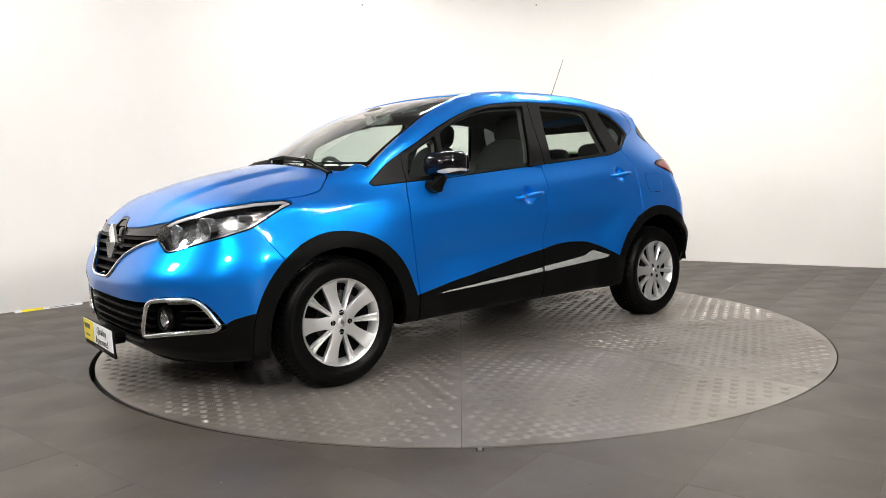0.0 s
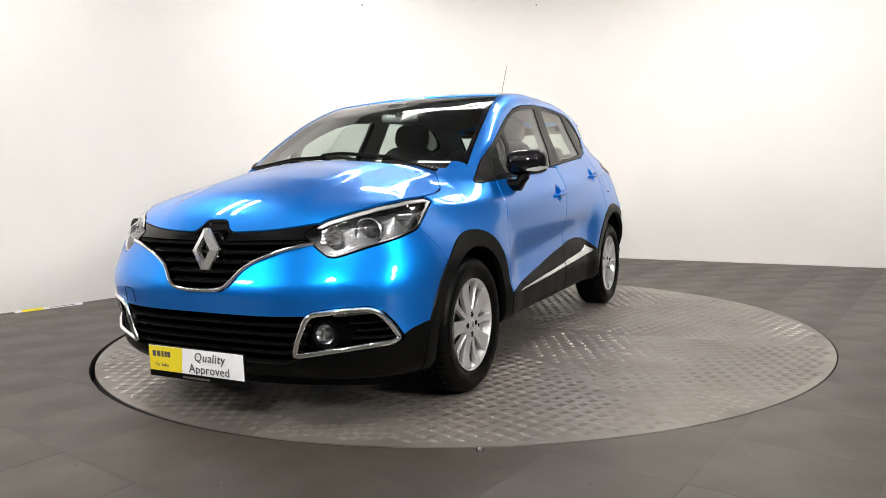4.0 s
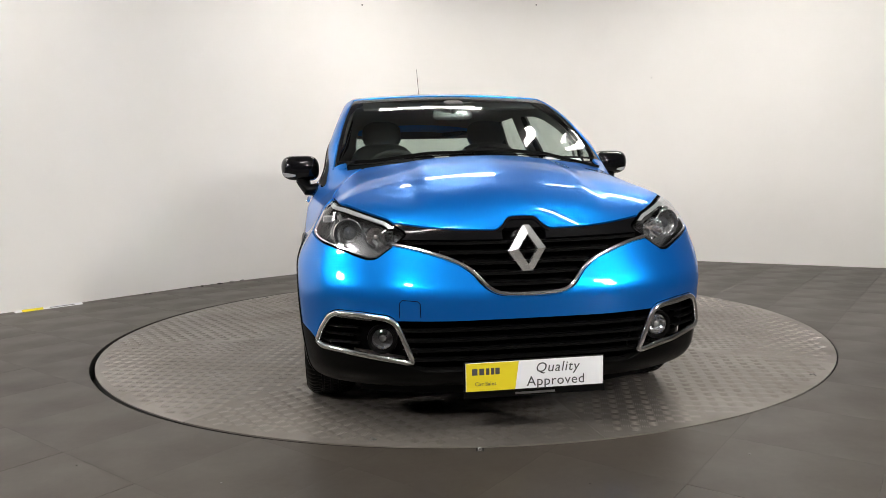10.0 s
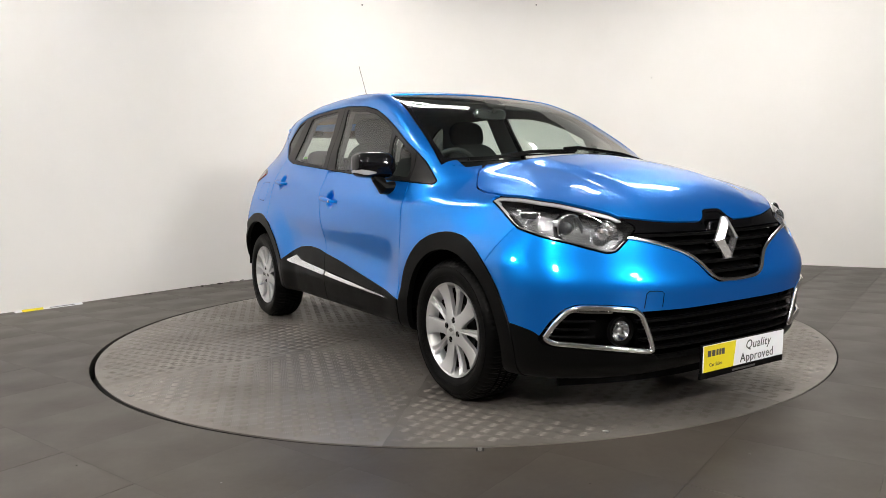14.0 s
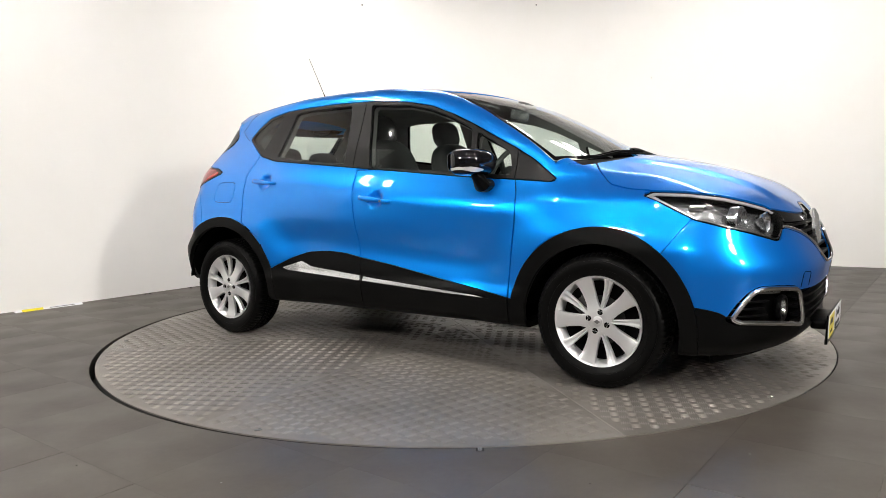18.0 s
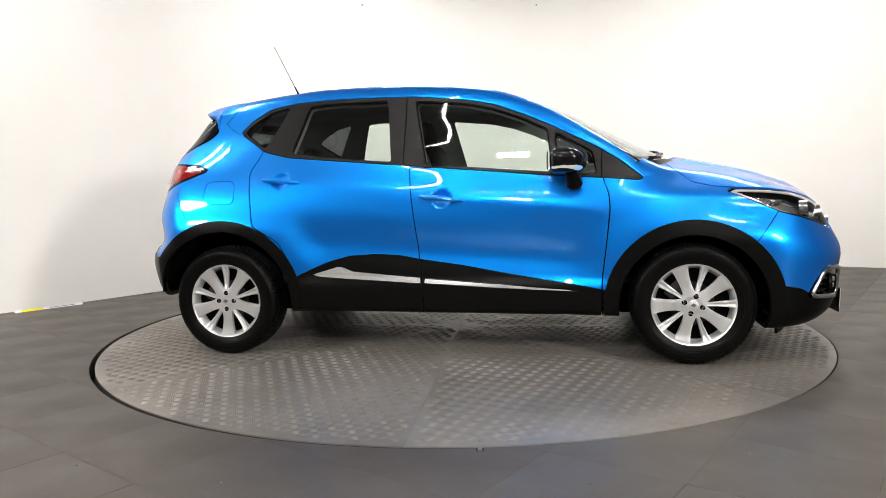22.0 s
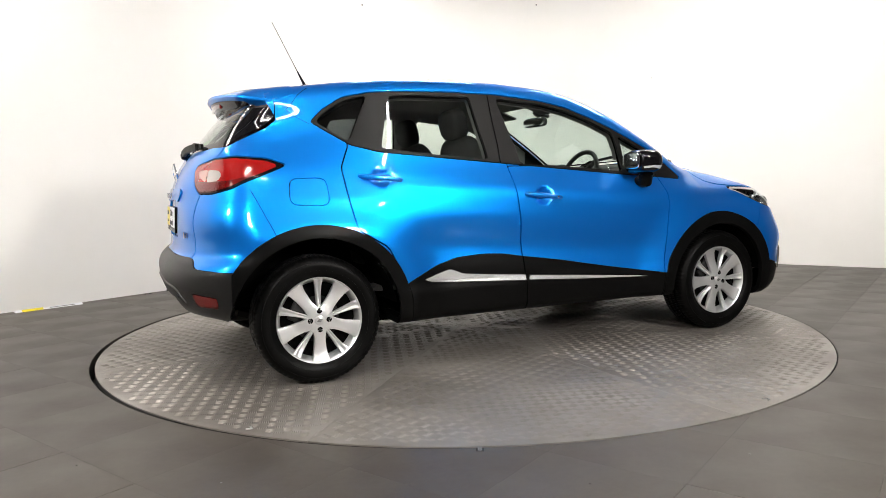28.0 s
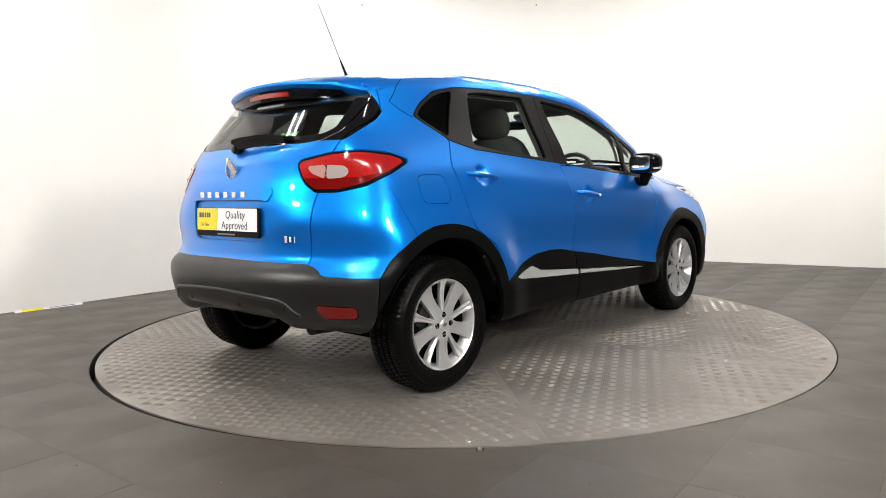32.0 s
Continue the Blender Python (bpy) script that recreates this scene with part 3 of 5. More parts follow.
def body(x, y, z):
    """Below zero inside the car's body."""
    ay = np.abs(y)
    top = (z - top_z(x) + crown(x) * ay**2) * 0.92
    # raised bonnet centre
    top = top - 0.012 * step(0.40, 0.30, ay) * step(1.2, 1.35, x) * step(2.1, 1.9, x)
    side = ay - half_width(x, z)
    front = (x - nose_x(z) + 0.565 * ay**3.5) * 0.85
    # full cheeks above the fog lamps
    front = front - 0.006 * np.exp(-(((z - 0.63) / 0.065) ** 2)) * step(0.30, 0.52, ay)
    rear = (tail_x(z) + (0.41 + 0.09 * step(0.75, 1.0, z)) * ay**3 - x) * 0.85
    rear = rear - 0.010 * np.exp(-(((z - 0.83) / 0.09) ** 2)) * step(0.30, 0.55, ay)
    g = smax(top, side, 0.06)
    g = smax(g, front, 0.10)
    g = smax(g, rear, 0.07)
    under = floor_z(x) + 0.055 * step(0.46, 0.34, ay) * step(-1.72, -1.86, x)
    return smax(g, under - z, 0.05)


def body_grid():
    """Half of the body (y >= 0), sampled by rays from a spine inside it."""
    xa, xb = -1.25, 1.40
    n_mid, n_fan, n_round = 190, 84, 150
    s = []
    for i in range(n_fan):
        s.append((xa, -math.pi / 2 * (1 - i / n_fan)))
    for i in range(n_mid + 1):
        s.append((xa + (xb - xa) * i / n_mid, 0.0))
    for i in range(1, n_fan + 1):
        s.append((xb, math.pi / 2 * i / n_fan))
    s = np.array(s)
    th = np.linspace(-math.pi / 2, math.pi / 2, n_round + 1)
    X0, TH = np.meshgrid(s[:, 0], th, indexing="ij")
    PH = np.meshgrid(s[:, 1], th, indexing="ij")[0]
    O = np.stack([X0, np.zeros_like(X0), 0.76 - 0.05 * X0], -1)
    D = np.stack([np.sin(PH), np.cos(PH) * np.cos(TH), np.cos(PH) * np.sin(TH)], -1)
    f = lambda r: body(*np.moveaxis(O + D * r[..., None], -1, 0))
    lo, hi = np.zeros(X0.shape), np.zeros(X0.shape)
    found = np.zeros(X0.shape, bool)
    for r in np.linspace(0.1, 1.4, 66):
        out = f(np.full(X0.shape, r)) > 0
        hi = np.where(out & ~found, r, hi)
        lo = np.where(~out & ~found, r, lo)
        found |= out
    for _ in range(22):
        mid = (lo + hi) / 2
        out = f(mid) > 0
        hi, lo = np.where(out, mid, hi), np.where(out, lo, mid)
    V = (O + D * ((lo + hi) / 2)[..., None]).reshape(-1, 3)
    V[:, 1] = np.maximum(V[:, 1], 0)
    a, b = X0.shape
    idx = np.arange(a * b).reshape(a, b)
    q = np.stack([idx[:-1, :-1], idx[1:, :-1], idx[1:, 1:], idx[:-1, 1:]], -1).reshape(-1, 4)
    T = np.concatenate([q[:, [0, 1, 2]], q[:, [0, 2, 3]]])
    e = np.cross(V[T[:, 1]] - V[T[:, 0]], V[T[:, 2]] - V[T[:, 0]])
    T = T[np.linalg.norm(e, axis=1) > 1e-12]
    h = 1e-3
    N = np.stack([body(*(V + np.eye(3)[k] * h).T) - body(*(V - np.eye(3)[k] * h).T) for k in range(3)], 1)
    N[V[:, 1] < 1e-4, 1] = 0
    N /= np.linalg.norm(N, axis=1)[:, None]
    e = np.cross(V[T[:, 1]] - V[T[:, 0]], V[T[:, 2]] - V[T[:, 0]])
    if (e * N[T[:, 0]]).sum() < 0:
        T = T[:, ::-1]
    return V, N, T


def clip(mesh, f):
    """The piece of a mesh where the field f (one value a vertex) is above zero."""
    V, N, T = mesh
    pos = f > 0
    c = pos[T].sum(1)
    out = [T[c == 3]]
    newv, newn, keys = [], [], []
    base = len(V)

    def cut(i, j):
        t = f[i] / (f[i] - f[j])
        newv.append(V[i] + (V[j] - V[i]) * t[:, None])
        newn.append(N[i] + (N[j] - N[i]) * t[:, None])
        keys.append(np.minimum(i, j) * np.int64(base) + np.maximum(i, j))
        k = base + sum(len(x) for x in newv[:-1])
        return k + np.arange(len(i))

    for r in range(3):
        a, b, d = T[:, r], T[:, (r + 1) % 3], T[:, (r + 2) % 3]
        m = (c == 1) & pos[a]
        if m.any():
            out.append(np.stack([a[m], cut(a[m], b[m]), cut(a[m], d[m])], 1))
        m = (c == 2) & ~pos[a]
        if m.any():
            p1, p2 = cut(b[m], a[m]), cut(d[m], a[m])
            out += [np.stack([p1, b[m], d[m]], 1), np.stack([p1, d[m], p2], 1)]
    T2 = np.concatenate(out)
    if newv:
        K = np.concatenate(keys)
        _, first, inv = np.unique(K, return_index=True, return_inverse=True)
        V2 = np.concatenate([V, np.concatenate(newv)[first]])
        N2 = np.concatenate([N, np.concatenate(newn)[first]])
        remap = np.concatenate([np.arange(base), base + inv.ravel()])
        T2 = remap[T2]
    else:
        V2, N2 = V, N
    ok = (T2[:, 0] != T2[:, 1]) & (T2[:, 1] != T2[:, 2]) & (T2[:, 0] != T2[:, 2])
    T2 = T2[ok]
    used, inv = np.unique(T2, return_inverse=True)
    N2 = N2[used]
    N2 = N2 / np.maximum(np.linalg.norm(N2, axis=1), 1e-9)[:, None]
    return V2[used], N2, inv.reshape(-1, 3)


def split(mesh, field, gap=0.004):
    """Two pieces of a mesh, inside and outside of a field, with a gap between them."""
    f = field(mesh[0])
    return clip(mesh, f - gap / 2), clip(mesh, -f - gap / 2)


def loop_field(outline, u, v):
    """Signed distance to a closed outline (above zero inside)."""
    P = np.array(outline, float)
    best = np.full(len(u), 1e9)
    inside = np.zeros(len(u), bool)
    for (ax, ay), (bx, by) in zip(P, np.roll(P, -1, 0)):
        dx, dy = bx - ax, by - ay
        t = np.clip(((u - ax) * dx + (v - ay) * dy) / (dx * dx + dy * dy + 1e-12), 0, 1)
        best = np.minimum(best, np.hypot(u - ax - t * dx, v - ay - t * dy))
        hit = ((ay > v) != (by > v)) & (u < ax + (v - ay) / (dy if abs(dy) > 1e-12 else 1e-12) * dx)
        inside ^= hit
    return np.where(inside, best, -best)


def rounded(outline, r=0.02, n=4):
    """An outline with its corners rounded off."""
    P = [Vector((*p, 0)) for p in outline]
    out = []
    for i, p in enumerate(P):
        a, b = P[i - 1] - p, P[(i + 1) % len(P)] - p
        d = min(r, a.length * 0.45, b.length * 0.45)
        p0, p1 = p + a.normalized() * d, p + b.normalized() * d
        for k in range(n + 1):
            t = k / n
            q = p0 * (1 - t) ** 2 + p * 2 * t * (1 - t) + p1 * t**2
            out.append((q.x, q.y))
    return out


def mirrored(mesh):
    V, N, T = mesh
    s = np.array([1, -1, 1.0])
    return V * s, N * s, T[:, ::-1]


def joined(*meshes):
    V, N, T, n = [], [], [], 0
    for v, w, t in meshes:
        V.append(v), N.append(w), T.append(t + n)
        n += len(v)
    return np.concatenate(V), np.concatenate(N), np.concatenate(T)


def both(mesh):
    """A half and its mirror image, with the seam down the middle closed up."""
    V, N, T = joined(mesh, mirrored(mesh))
    key = np.round(V * 2e5).astype(np.int64)
    mid = np.abs(V[:, 1]) < 1e-5
    key[~mid] = 0
    tag = np.where(mid, -1, np.arange(len(V)))
    _, first, inv = np.unique(np.column_stack([key, tag]), axis=0, return_index=True, return_inverse=True)
    return V[first], N[first], inv.ravel()[T]


def shifted(mesh, d):
    V, N, T = mesh
    return V + N * d, N, T


def panel(name, mesh, material, parent, label="", depth=0.012, offset=0.0):
    """A body panel with a turned-in edge, as one object."""
    V, N, T = mesh
    if len(T) == 0:
        return None
    V = V + N * offset
    E = np.concatenate([T[:, [0, 1]], T[:, [1, 2]], T[:, [2, 0]]])
    k = np.minimum(E[:, 0], E[:, 1]) * np.int64(len(V)) + np.maximum(E[:, 0], E[:, 1])
    _, first, count = np.unique(k, return_index=True, return_counts=True)
    B = E[first[count == 1]]
    B = B[~((np.abs(V[B[:, 0], 1]) < 1e-5) & (np.abs(V[B[:, 1], 1]) < 1e-5))]
    faces, VV, NN = T, V, N
    if depth and len(B):
        ids, inv = np.unique(B, return_inverse=True)
        inv = inv.reshape(-1, 2)
        n0 = len(V)
        lip, low = V[ids], V[ids] - N[ids] * depth
        e = V[B[:, 1]] - V[B[:, 0]]
        out = np.cross(e, N[B[:, 0]])
        acc = np.zeros((len(ids), 3))
        for c in (0, 1):
            np.add.at(acc, inv[:, c], out / np.maximum(np.linalg.norm(out, axis=1), 1e-9)[:, None])
        acc /= np.maximum(np.linalg.norm(acc, axis=1), 1e-9)[:, None]
        VV = np.concatenate([V, lip, low])
        NN = np.concatenate([N, acc * 0.7 + N[ids] * 0.3, acc])
        m = len(ids)
        a, b = n0 + inv[:, 0], n0 + inv[:, 1]
        faces = np.concatenate([T, np.stack([b, a, a + m], 1), np.stack([b, a + m, b + m], 1)])
    ob = mesh_object(name, VV, faces, material, parent, True, NN)
    if parent is CAR:
        ob.location = (CAR_X, CAR_Y, 0)
    if label:
        tagged(ob, label)
    return ob


def pair(name, mesh, material, parents, label="", depth=0.012, offset=0.0):
    """The same panel on the left and on the right side."""
    return (panel(name, mesh, material, parents[0], label, depth, offset), panel(name, mirrored(mesh), material, parents[1], label, depth, offset))


build_floor()
TABLE = build_turntable()
HALF = body_grid()
rest = HALF
X, Y, Z = (lambda V: V[:, 0]), (lambda V: np.abs(V[:, 1])), (lambda V: V[:, 2])
far = lambda f, ok, V: np.where(ok, f, -1.0)
R_F = lambda V: np.hypot(X(V) - AXLE, Z(V) - 0.306)
R_R = lambda V: np.hypot((X(V) + AXLE) * 0.97, Z(V) - 0.318)
IN_F, OUT_F, IN_R, OUT_R = 0.375, 0.452, 0.405, 0.468
# wheel openings
for rr, rin in ((R_F, IN_F), (R_R, IN_R)):
    _, rest = split(rest, lambda V: far(rin - rr(V), Y(V) > 0.42, V), 0.0)
open_shell = rest

# glass and lamps
DLO = rounded([(1.065, 0.978), (0.93, 1.083), (0.822, 1.148), (0.725, 1.198), (0.577, 1.275), (0.424, 1.344), (0.267, 1.402), (0.106, 1.436), (-0.189, 1.468), (-0.5, 1.476), (-0.722, 1.473), (-0.923, 1.462),
               (-1.084, 1.430), (-1.195, 1.362), (-1.262, 1.298), (-1.077, 1.178), (-0.924, 1.140), (-0.685, 1.118), (-0.300, 1.083), (0.107, 1.046), (0.562, 1.004), (0.845, 0.984), (1.04, 0.968)], 0.02)
dlo, rest = split(rest, lambda V: far(loop_field(DLO, X(V), Z(V)), Y(V) > 0.3, V), 0.006)
screen_side = curve_of([(0.2, 0.555), (0.4, 0.59), (0.7, 0.65), (1.0, 0.70), (1.2, 0.73)], 0.03)


def screen_field(V):
    x, y = X(V), Y(V)
    f = np.minimum(screen_side(x) - y, (x - (0.315 - 0.12 * y**2)) * 0.9)
    f = np.minimum(f, 1.245 - 0.42 * y**2 - x)
    return np.where(Z(V) > 0.95, f, -1)


windscreen, rest = split(rest, screen_field, 0.006)
cowl, rest = split(rest, lambda V: np.where((Z(V) > 0.95) & (X(V) > 0.9), np.minimum(1.30 - 0.36 * Y(V) ** 2 - X(V), np.minimum(X(V) - 1.0, 0.64 - Y(V))), -1), 0.004)
HEAD = rounded([(0.737, 0.900), (0.805, 0.916), (0.95, 0.911), (1.148, 0.891), (1.30, 0.866), (1.443, 0.839), (1.563, 0.795), (1.579, 0.781), (1.53, 0.737), (1.47, 0.696), (1.42, 0.693), (1.24, 0.729), (1.08, 0.756), (0.93, 0.789), (0.86, 0.83), (0.793, 0.872)], 0.012)
headlight, rest = split(rest, lambda V: far(loop_field(HEAD, X(V) - Y(V), Z(V)), X(V) > 1.4, V), 0.006)
TAIL = rounded([(0.66, 1.078), (0.78, 1.112), (0.95, 1.126), (1.15, 1.118), (1.345, 1.088), (1.365, 1.06), (1.32, 0.985), (1.25, 0.945), (1.1, 0.945), (0.93, 0.968), (0.78, 1.02)], 0.025)
taillight, rest = split(rest, lambda V: far(loop_field(TAIL, -X(V) - Y(V), Z(V)), X(V) < -1.3, V), 0.006)
FOG = rounded([(0.805, 0.362), (0.780, 0.432), (0.747, 0.488), (0.712, 0.506), (0.62, 0.503), (0.52, 0.491), (0.490, 0.468), (0.462, 0.408), (0.438, 0.346), (0.424, 0.306), (0.45, 0.302), (0.61, 0.328), (0.777, 0.344)], 0.014)
fog, rest = split(rest, lambda V: far(loop_field(FOG, Y(V), Z(V)), X(V) > 1.6, V), 0.004)
UPPER = rounded([(0.0, 0.842), (0.055, 0.840), (0.075, 0.812), (0.105, 0.792), (0.25, 0.797), (0.35, 0.806), (0.50, 0.828), (0.52, 0.745), (0.452, 0.733), (0.38, 0.715), (0.267, 0.675), (0.216, 0.640), (0.172, 0.585), (0.12, 0.558), (0.0, 0.553),
                 (-0.12, 0.558), (-0.12, 0.84)], 0.02)
upper, rest = split(rest, lambda V: far(loop_field(UPPER, Y(V), Z(V)), X(V) > 1.7, V), 0.004)
LOWER = [(-0.2, 0.466), (0.30, 0.466), (0.515, 0.470), (0.46, 0.300), (0.39, 0.275), (-0.2, 0.273)]
lower, rest = split(rest, lambda V: far(loop_field(LOWER, Y(V), Z(V)), X(V) > 1.7, V), 0.004)

# black cladding
zlow = curve_of([(0.0, 0.295), (0.38, 0.295), (0.42, 0.305), (0.62, 0.336), (0.77, 0.354), (0.795, 0.37), (0.81, 0.394), (0.862, 0.425), (0.9, 0.44)], 0.012)
arch_f, rest = split(rest, lambda V: far(OUT_F - R_F(V), Y(V) > 0.42, V), 0.003)
valance, rest = split(rest, lambda V: np.where(X(V) > 1.45, zlow(Y(V)) - Z(V), -1), 0.003)
arch_r, rest = split(rest, lambda V: far(np.minimum(OUT_R - R_R(V), X(V) + 1.71), Y(V) > 0.42, V), 0.003)
zb = curve_of([(0.0, 0.642), (0.55, 0.636), (0.60, 0.622), (0.645, 0.588), (0.85, 0.578), (0.9, 0.578)], 0.015)
rear_bumper, rest = split(rest, lambda V: np.where(X(V) < -1.4, zb(Y(V)) - Z(V), -1), 0.003)
clad_top = curve_of([(-0.95, 0.40), (-0.831, 0.474), (-0.677, 0.542), (-0.549, 0.578), (-0.392, 0.588), (-0.253, 0.580), (-0.145, 0.560), (0.100, 0.525), (0.403, 0.470), (0.733, 0.418), (0.9, 0.39)], 0.03)
clad, rest = split(rest, lambda V: np.where((X(V) > -1.1) & (X(V) < 1.1), clad_top(X(V)) - Z(V), -1), 0.003)

# opening panels
RD = rounded([(-1.262, 1.6), (-1.262, 1.30), (-1.085, 1.183), (-1.148, 1.06), (-1.137, 0.95), (-1.116, 0.824), (-1.10, 0.752), (-0.95, 0.66), (-0.86, 0.50), (-0.84, 0.30), (-0.84, 0.1), (-0.115, 0.1), (-0.126, 0.386), (-0.144, 0.591), (-0.165, 0.805), (-0.199, 1.076), (-0.264, 1.462), (-0.27, 1.6)], 0.02)
FD = rounded([(-0.27, 1.6), (-0.264, 1.462), (-0.199, 1.076), (-0.165, 0.805), (-0.144, 0.591), (-0.126, 0.386), (-0.115, 0.1), (0.84, 0.1), (0.843, 0.454), (0.865, 0.636), (0.885, 0.815), (0.880, 0.904), (0.853, 0.971), (0.80, 1.6)], 0.03)
door_f, rest = split(rest, lambda V: far(np.minimum(loop_field(FD, X(V), Z(V)), 1.06 - Z(V)), Y(V) > 0.3, V), 0.007)
door_r, rest = split(rest, lambda V: far(np.minimum(loop_field(RD, X(V), Z(V)), 1.19 - Z(V)), Y(V) > 0.3, V), 0.007)
clad_f, crest = split(clad, lambda V: loop_field(FD, X(V), Z(V)), 0.007)
clad_r, crest = split(crest, lambda V: loop_field(RD, X(V), Z(V)), 0.007)
STRIP_R = [(-0.773, 0.472), (-0.60, 0.521), (-0.56, 0.508), (-0.522, 0.492), (-0.366, 0.477), (-0.13, 0.456), (-0.13, 0.425), (-0.556, 0.449), (-0.774, 0.465)]
STRIP_F = [(-0.112, 0.454), (0.30, 0.429), (0.719, 0.402), (0.742, 0.386), (0.30, 0.404), (-0.112, 0.426)]
strip_f, clad_f = split(clad_f, lambda V: loop_field(STRIP_F, X(V), Z(V)), 0.002)
strip_r, clad_r = split(clad_r, lambda V: loop_field(STRIP_R, X(V), Z(V)), 0.002)
hood_z = curve_of([(1.0, 1.13), (1.19, 1.055), (1.31, 0.950), (1.40, 0.928), (1.53, 0.916), (1.66, 0.905), (1.78, 0.875), (1.9, 0.84), (2.0, 0.81), (2.05, 0.79), (2.2, 0.70)], 0.03)
hood, rest = split(rest, lambda V: np.where(X(V) > 1.0, Z(V) - hood_z(X(V)), -1), 0.006)
bumper, rest = split(rest, lambda V: np.where(X(V) > 1.4, (X(V) - (1.708 - 0.76 * (0.785 - Z(V)))) * 0.8, -1), 0.004)
fender, rest = split(rest, lambda V: np.where(Z(V) < 1.06, np.minimum(X(V) - 0.80, 1.055 - Z(V)), -1), 0.004)
flap, rest = split(rest, lambda V: far(loop_field(rounded([(-1.424, 0.885), (-1.415, 1.012), (-1.235, 1.012), (-1.228, 0.877)], 0.04), X(V), Z(V)), Y(V) > 0.5, V), 0.004)
gate_y = curve_of([(0.5, 0.54), (0.66, 0.555), (0.94, 0.572), (1.13, 0.585), (1.25, 0.60), (1.5, 0.56)], 0.03)


def gate_field(V):
    return np.where(X(V) < -1.3, np.minimum(gate_y(Z(V)) - Y(V), -1.36 - 0.2 * Y(V) ** 2 - X(V)), -1)


gate, rest = split(rest, gate_field, 0.006)
GLASSR = rounded([(-0.2, 1.165), (0.40, 1.165), (0.50, 1.175), (0.565, 1.215), (0.56, 1.48), (-0.2, 1.48)], 0.02)
SURROUND = rounded([(-0.2, 0.915), (0.275, 0.915), (0.315, 0.905), (0.300, 0.735), (0.27, 0.725), (-0.2, 0.725)], 0.02)
recess, gate = split(gate, lambda V: far(loop_field(SURROUND, Y(V), Z(V)), X(V) < -1.5, V), 0.0)
GARNISH = rounded([(-0.2, 0.975), (0.32, 0.975), (0.345, 0.955), (0.325, 0.908), (-0.2, 0.908)], 0.015)
garnish, gate = split(gate, lambda V: far(loop_field(GARNISH, Y(V), Z(V)), X(V) < -1.5, V), 0.0)
rear_glass, gate = split(gate, lambda V: np.where(X(V) < -1.45, np.minimum(loop_field(GLASSR, Y(V), Z(V)), 1.43 - Z(V)), -1), 0.004)
SIDEFIN = [(-1.72, 1.135), (-1.684, 1.168), (-1.592, 1.216), (-1.48, 1.268), (-1.425, 1.310), (-1.440, 1.36), (-1.470, 1.412), (-1.60, 1.45), (-2.0, 1.5), (-1.95, 1.15)]
fin, rest = split(rest, lambda V: far(loop_field(SIDEFIN, X(V), Z(V)), X(V) < -1.35, V), 0.004)

corner, rest = split(rest, lambda V: np.where((X(V) < -1.3) & (Z(V) < 0.96), -1.505 - 0.45 * (Z(V) - 0.75) - X(V), -1), 0.004)
frit, windscreen = split(windscreen, lambda V: 0.024 - screen_field(V) + 0.02 * step(0.62, 0.48, X(V)), 0.0)
rear_frit, rear_glass = split(rear_glass, lambda V: 0.035 - np.minimum(loop_field(GLASSR, Y(V), Z(V)), 1.43 - Z(V)), 0.0)
gate_fin, gate = split(gate, lambda V: far(np.minimum(loop_field(SIDEFIN, X(V), Z(V)), Z(V) - 1.172), Y(V) > 0.3, V), 0.0)


def largest(mesh):
    """The largest connected piece."""
    V, N, T = mesh
    _, key = np.unique(np.round(V, 5), axis=0, return_inverse=True)
    key = key.ravel()
    tag = np.arange(key.max() + 1)
    K = key[T]
    for _ in range(400):
        low = tag[K].min(1)
        was = tag.copy()
        for c in range(3):
            np.minimum.at(tag, K[:, c], low)
        if (was == tag).all():
            break
    lab = tag[K[:, 0]]
    ids, n = np.unique(lab, return_counts=True)
    T = T[lab == ids[n.argmax()]]
    use = np.unique(T)
    back = np.zeros(len(V), int)
    back[use] = np.arange(len(use))
    return V[use], N[use], back[T]


fin = clip(fin, np.minimum(Z(fin[0]) - 1.15, np.minimum(Y(fin[0]) - 0.40, 1.46 - Z(fin[0]))))
corner = clip(corner, np.minimum(Z(corner[0]) - 0.50, Y(corner[0]) - 0.50))
fin, corner, gate_fin = largest(fin), largest(corner), largest(gate_fin)
gate_top, gate = split(gate, lambda V: np.where(X(V) < -1.46, Z(V) - 1.36, -1), 0.0)
under_spoiler = lambda V: 1.430 - 0.055 * step(0.38, 0.52, Y(V)) - Z(V)
gate_top, rear_frit = clip(gate_top, under_spoiler(gate_top[0])), clip(rear_frit, under_spoiler(rear_frit[0]))
# side glazing out of the window band
panes = {}
PANES = (("front_door_pane", rounded([(-0.105, 1.070), (-0.188, 1.445), (0.106, 1.417), (0.267, 1.380), (0.424, 1.322), (0.562, 1.256), (0.592, 1.024), (0.562, 1.024), (0.107, 1.062)], 0.02), PANE),
         ("front_corner_pane", rounded([(0.618, 1.022), (0.600, 1.238), (0.725, 1.170), (0.80, 1.125), (0.825, 1.006)], 0.02), PANE),
         ("rear_door_pane", rounded([(-0.305, 1.100), (-0.350, 1.452), (-0.72, 1.452), (-0.828, 1.440), (-0.915, 1.165), (-0.685, 1.134)], 0.02), PANE),
         ("rear_corner_pane", rounded([(-1.078, 1.196), (-0.945, 1.445), (-1.07, 1.415), (-1.18, 1.352), (-1.238, 1.300)], 0.03), PRIVACY))
for pname, outline, _m in PANES:
    panes[pname], dlo = split(dlo, lambda V: loop_field(outline, X(V), Z(V)), 0.002)
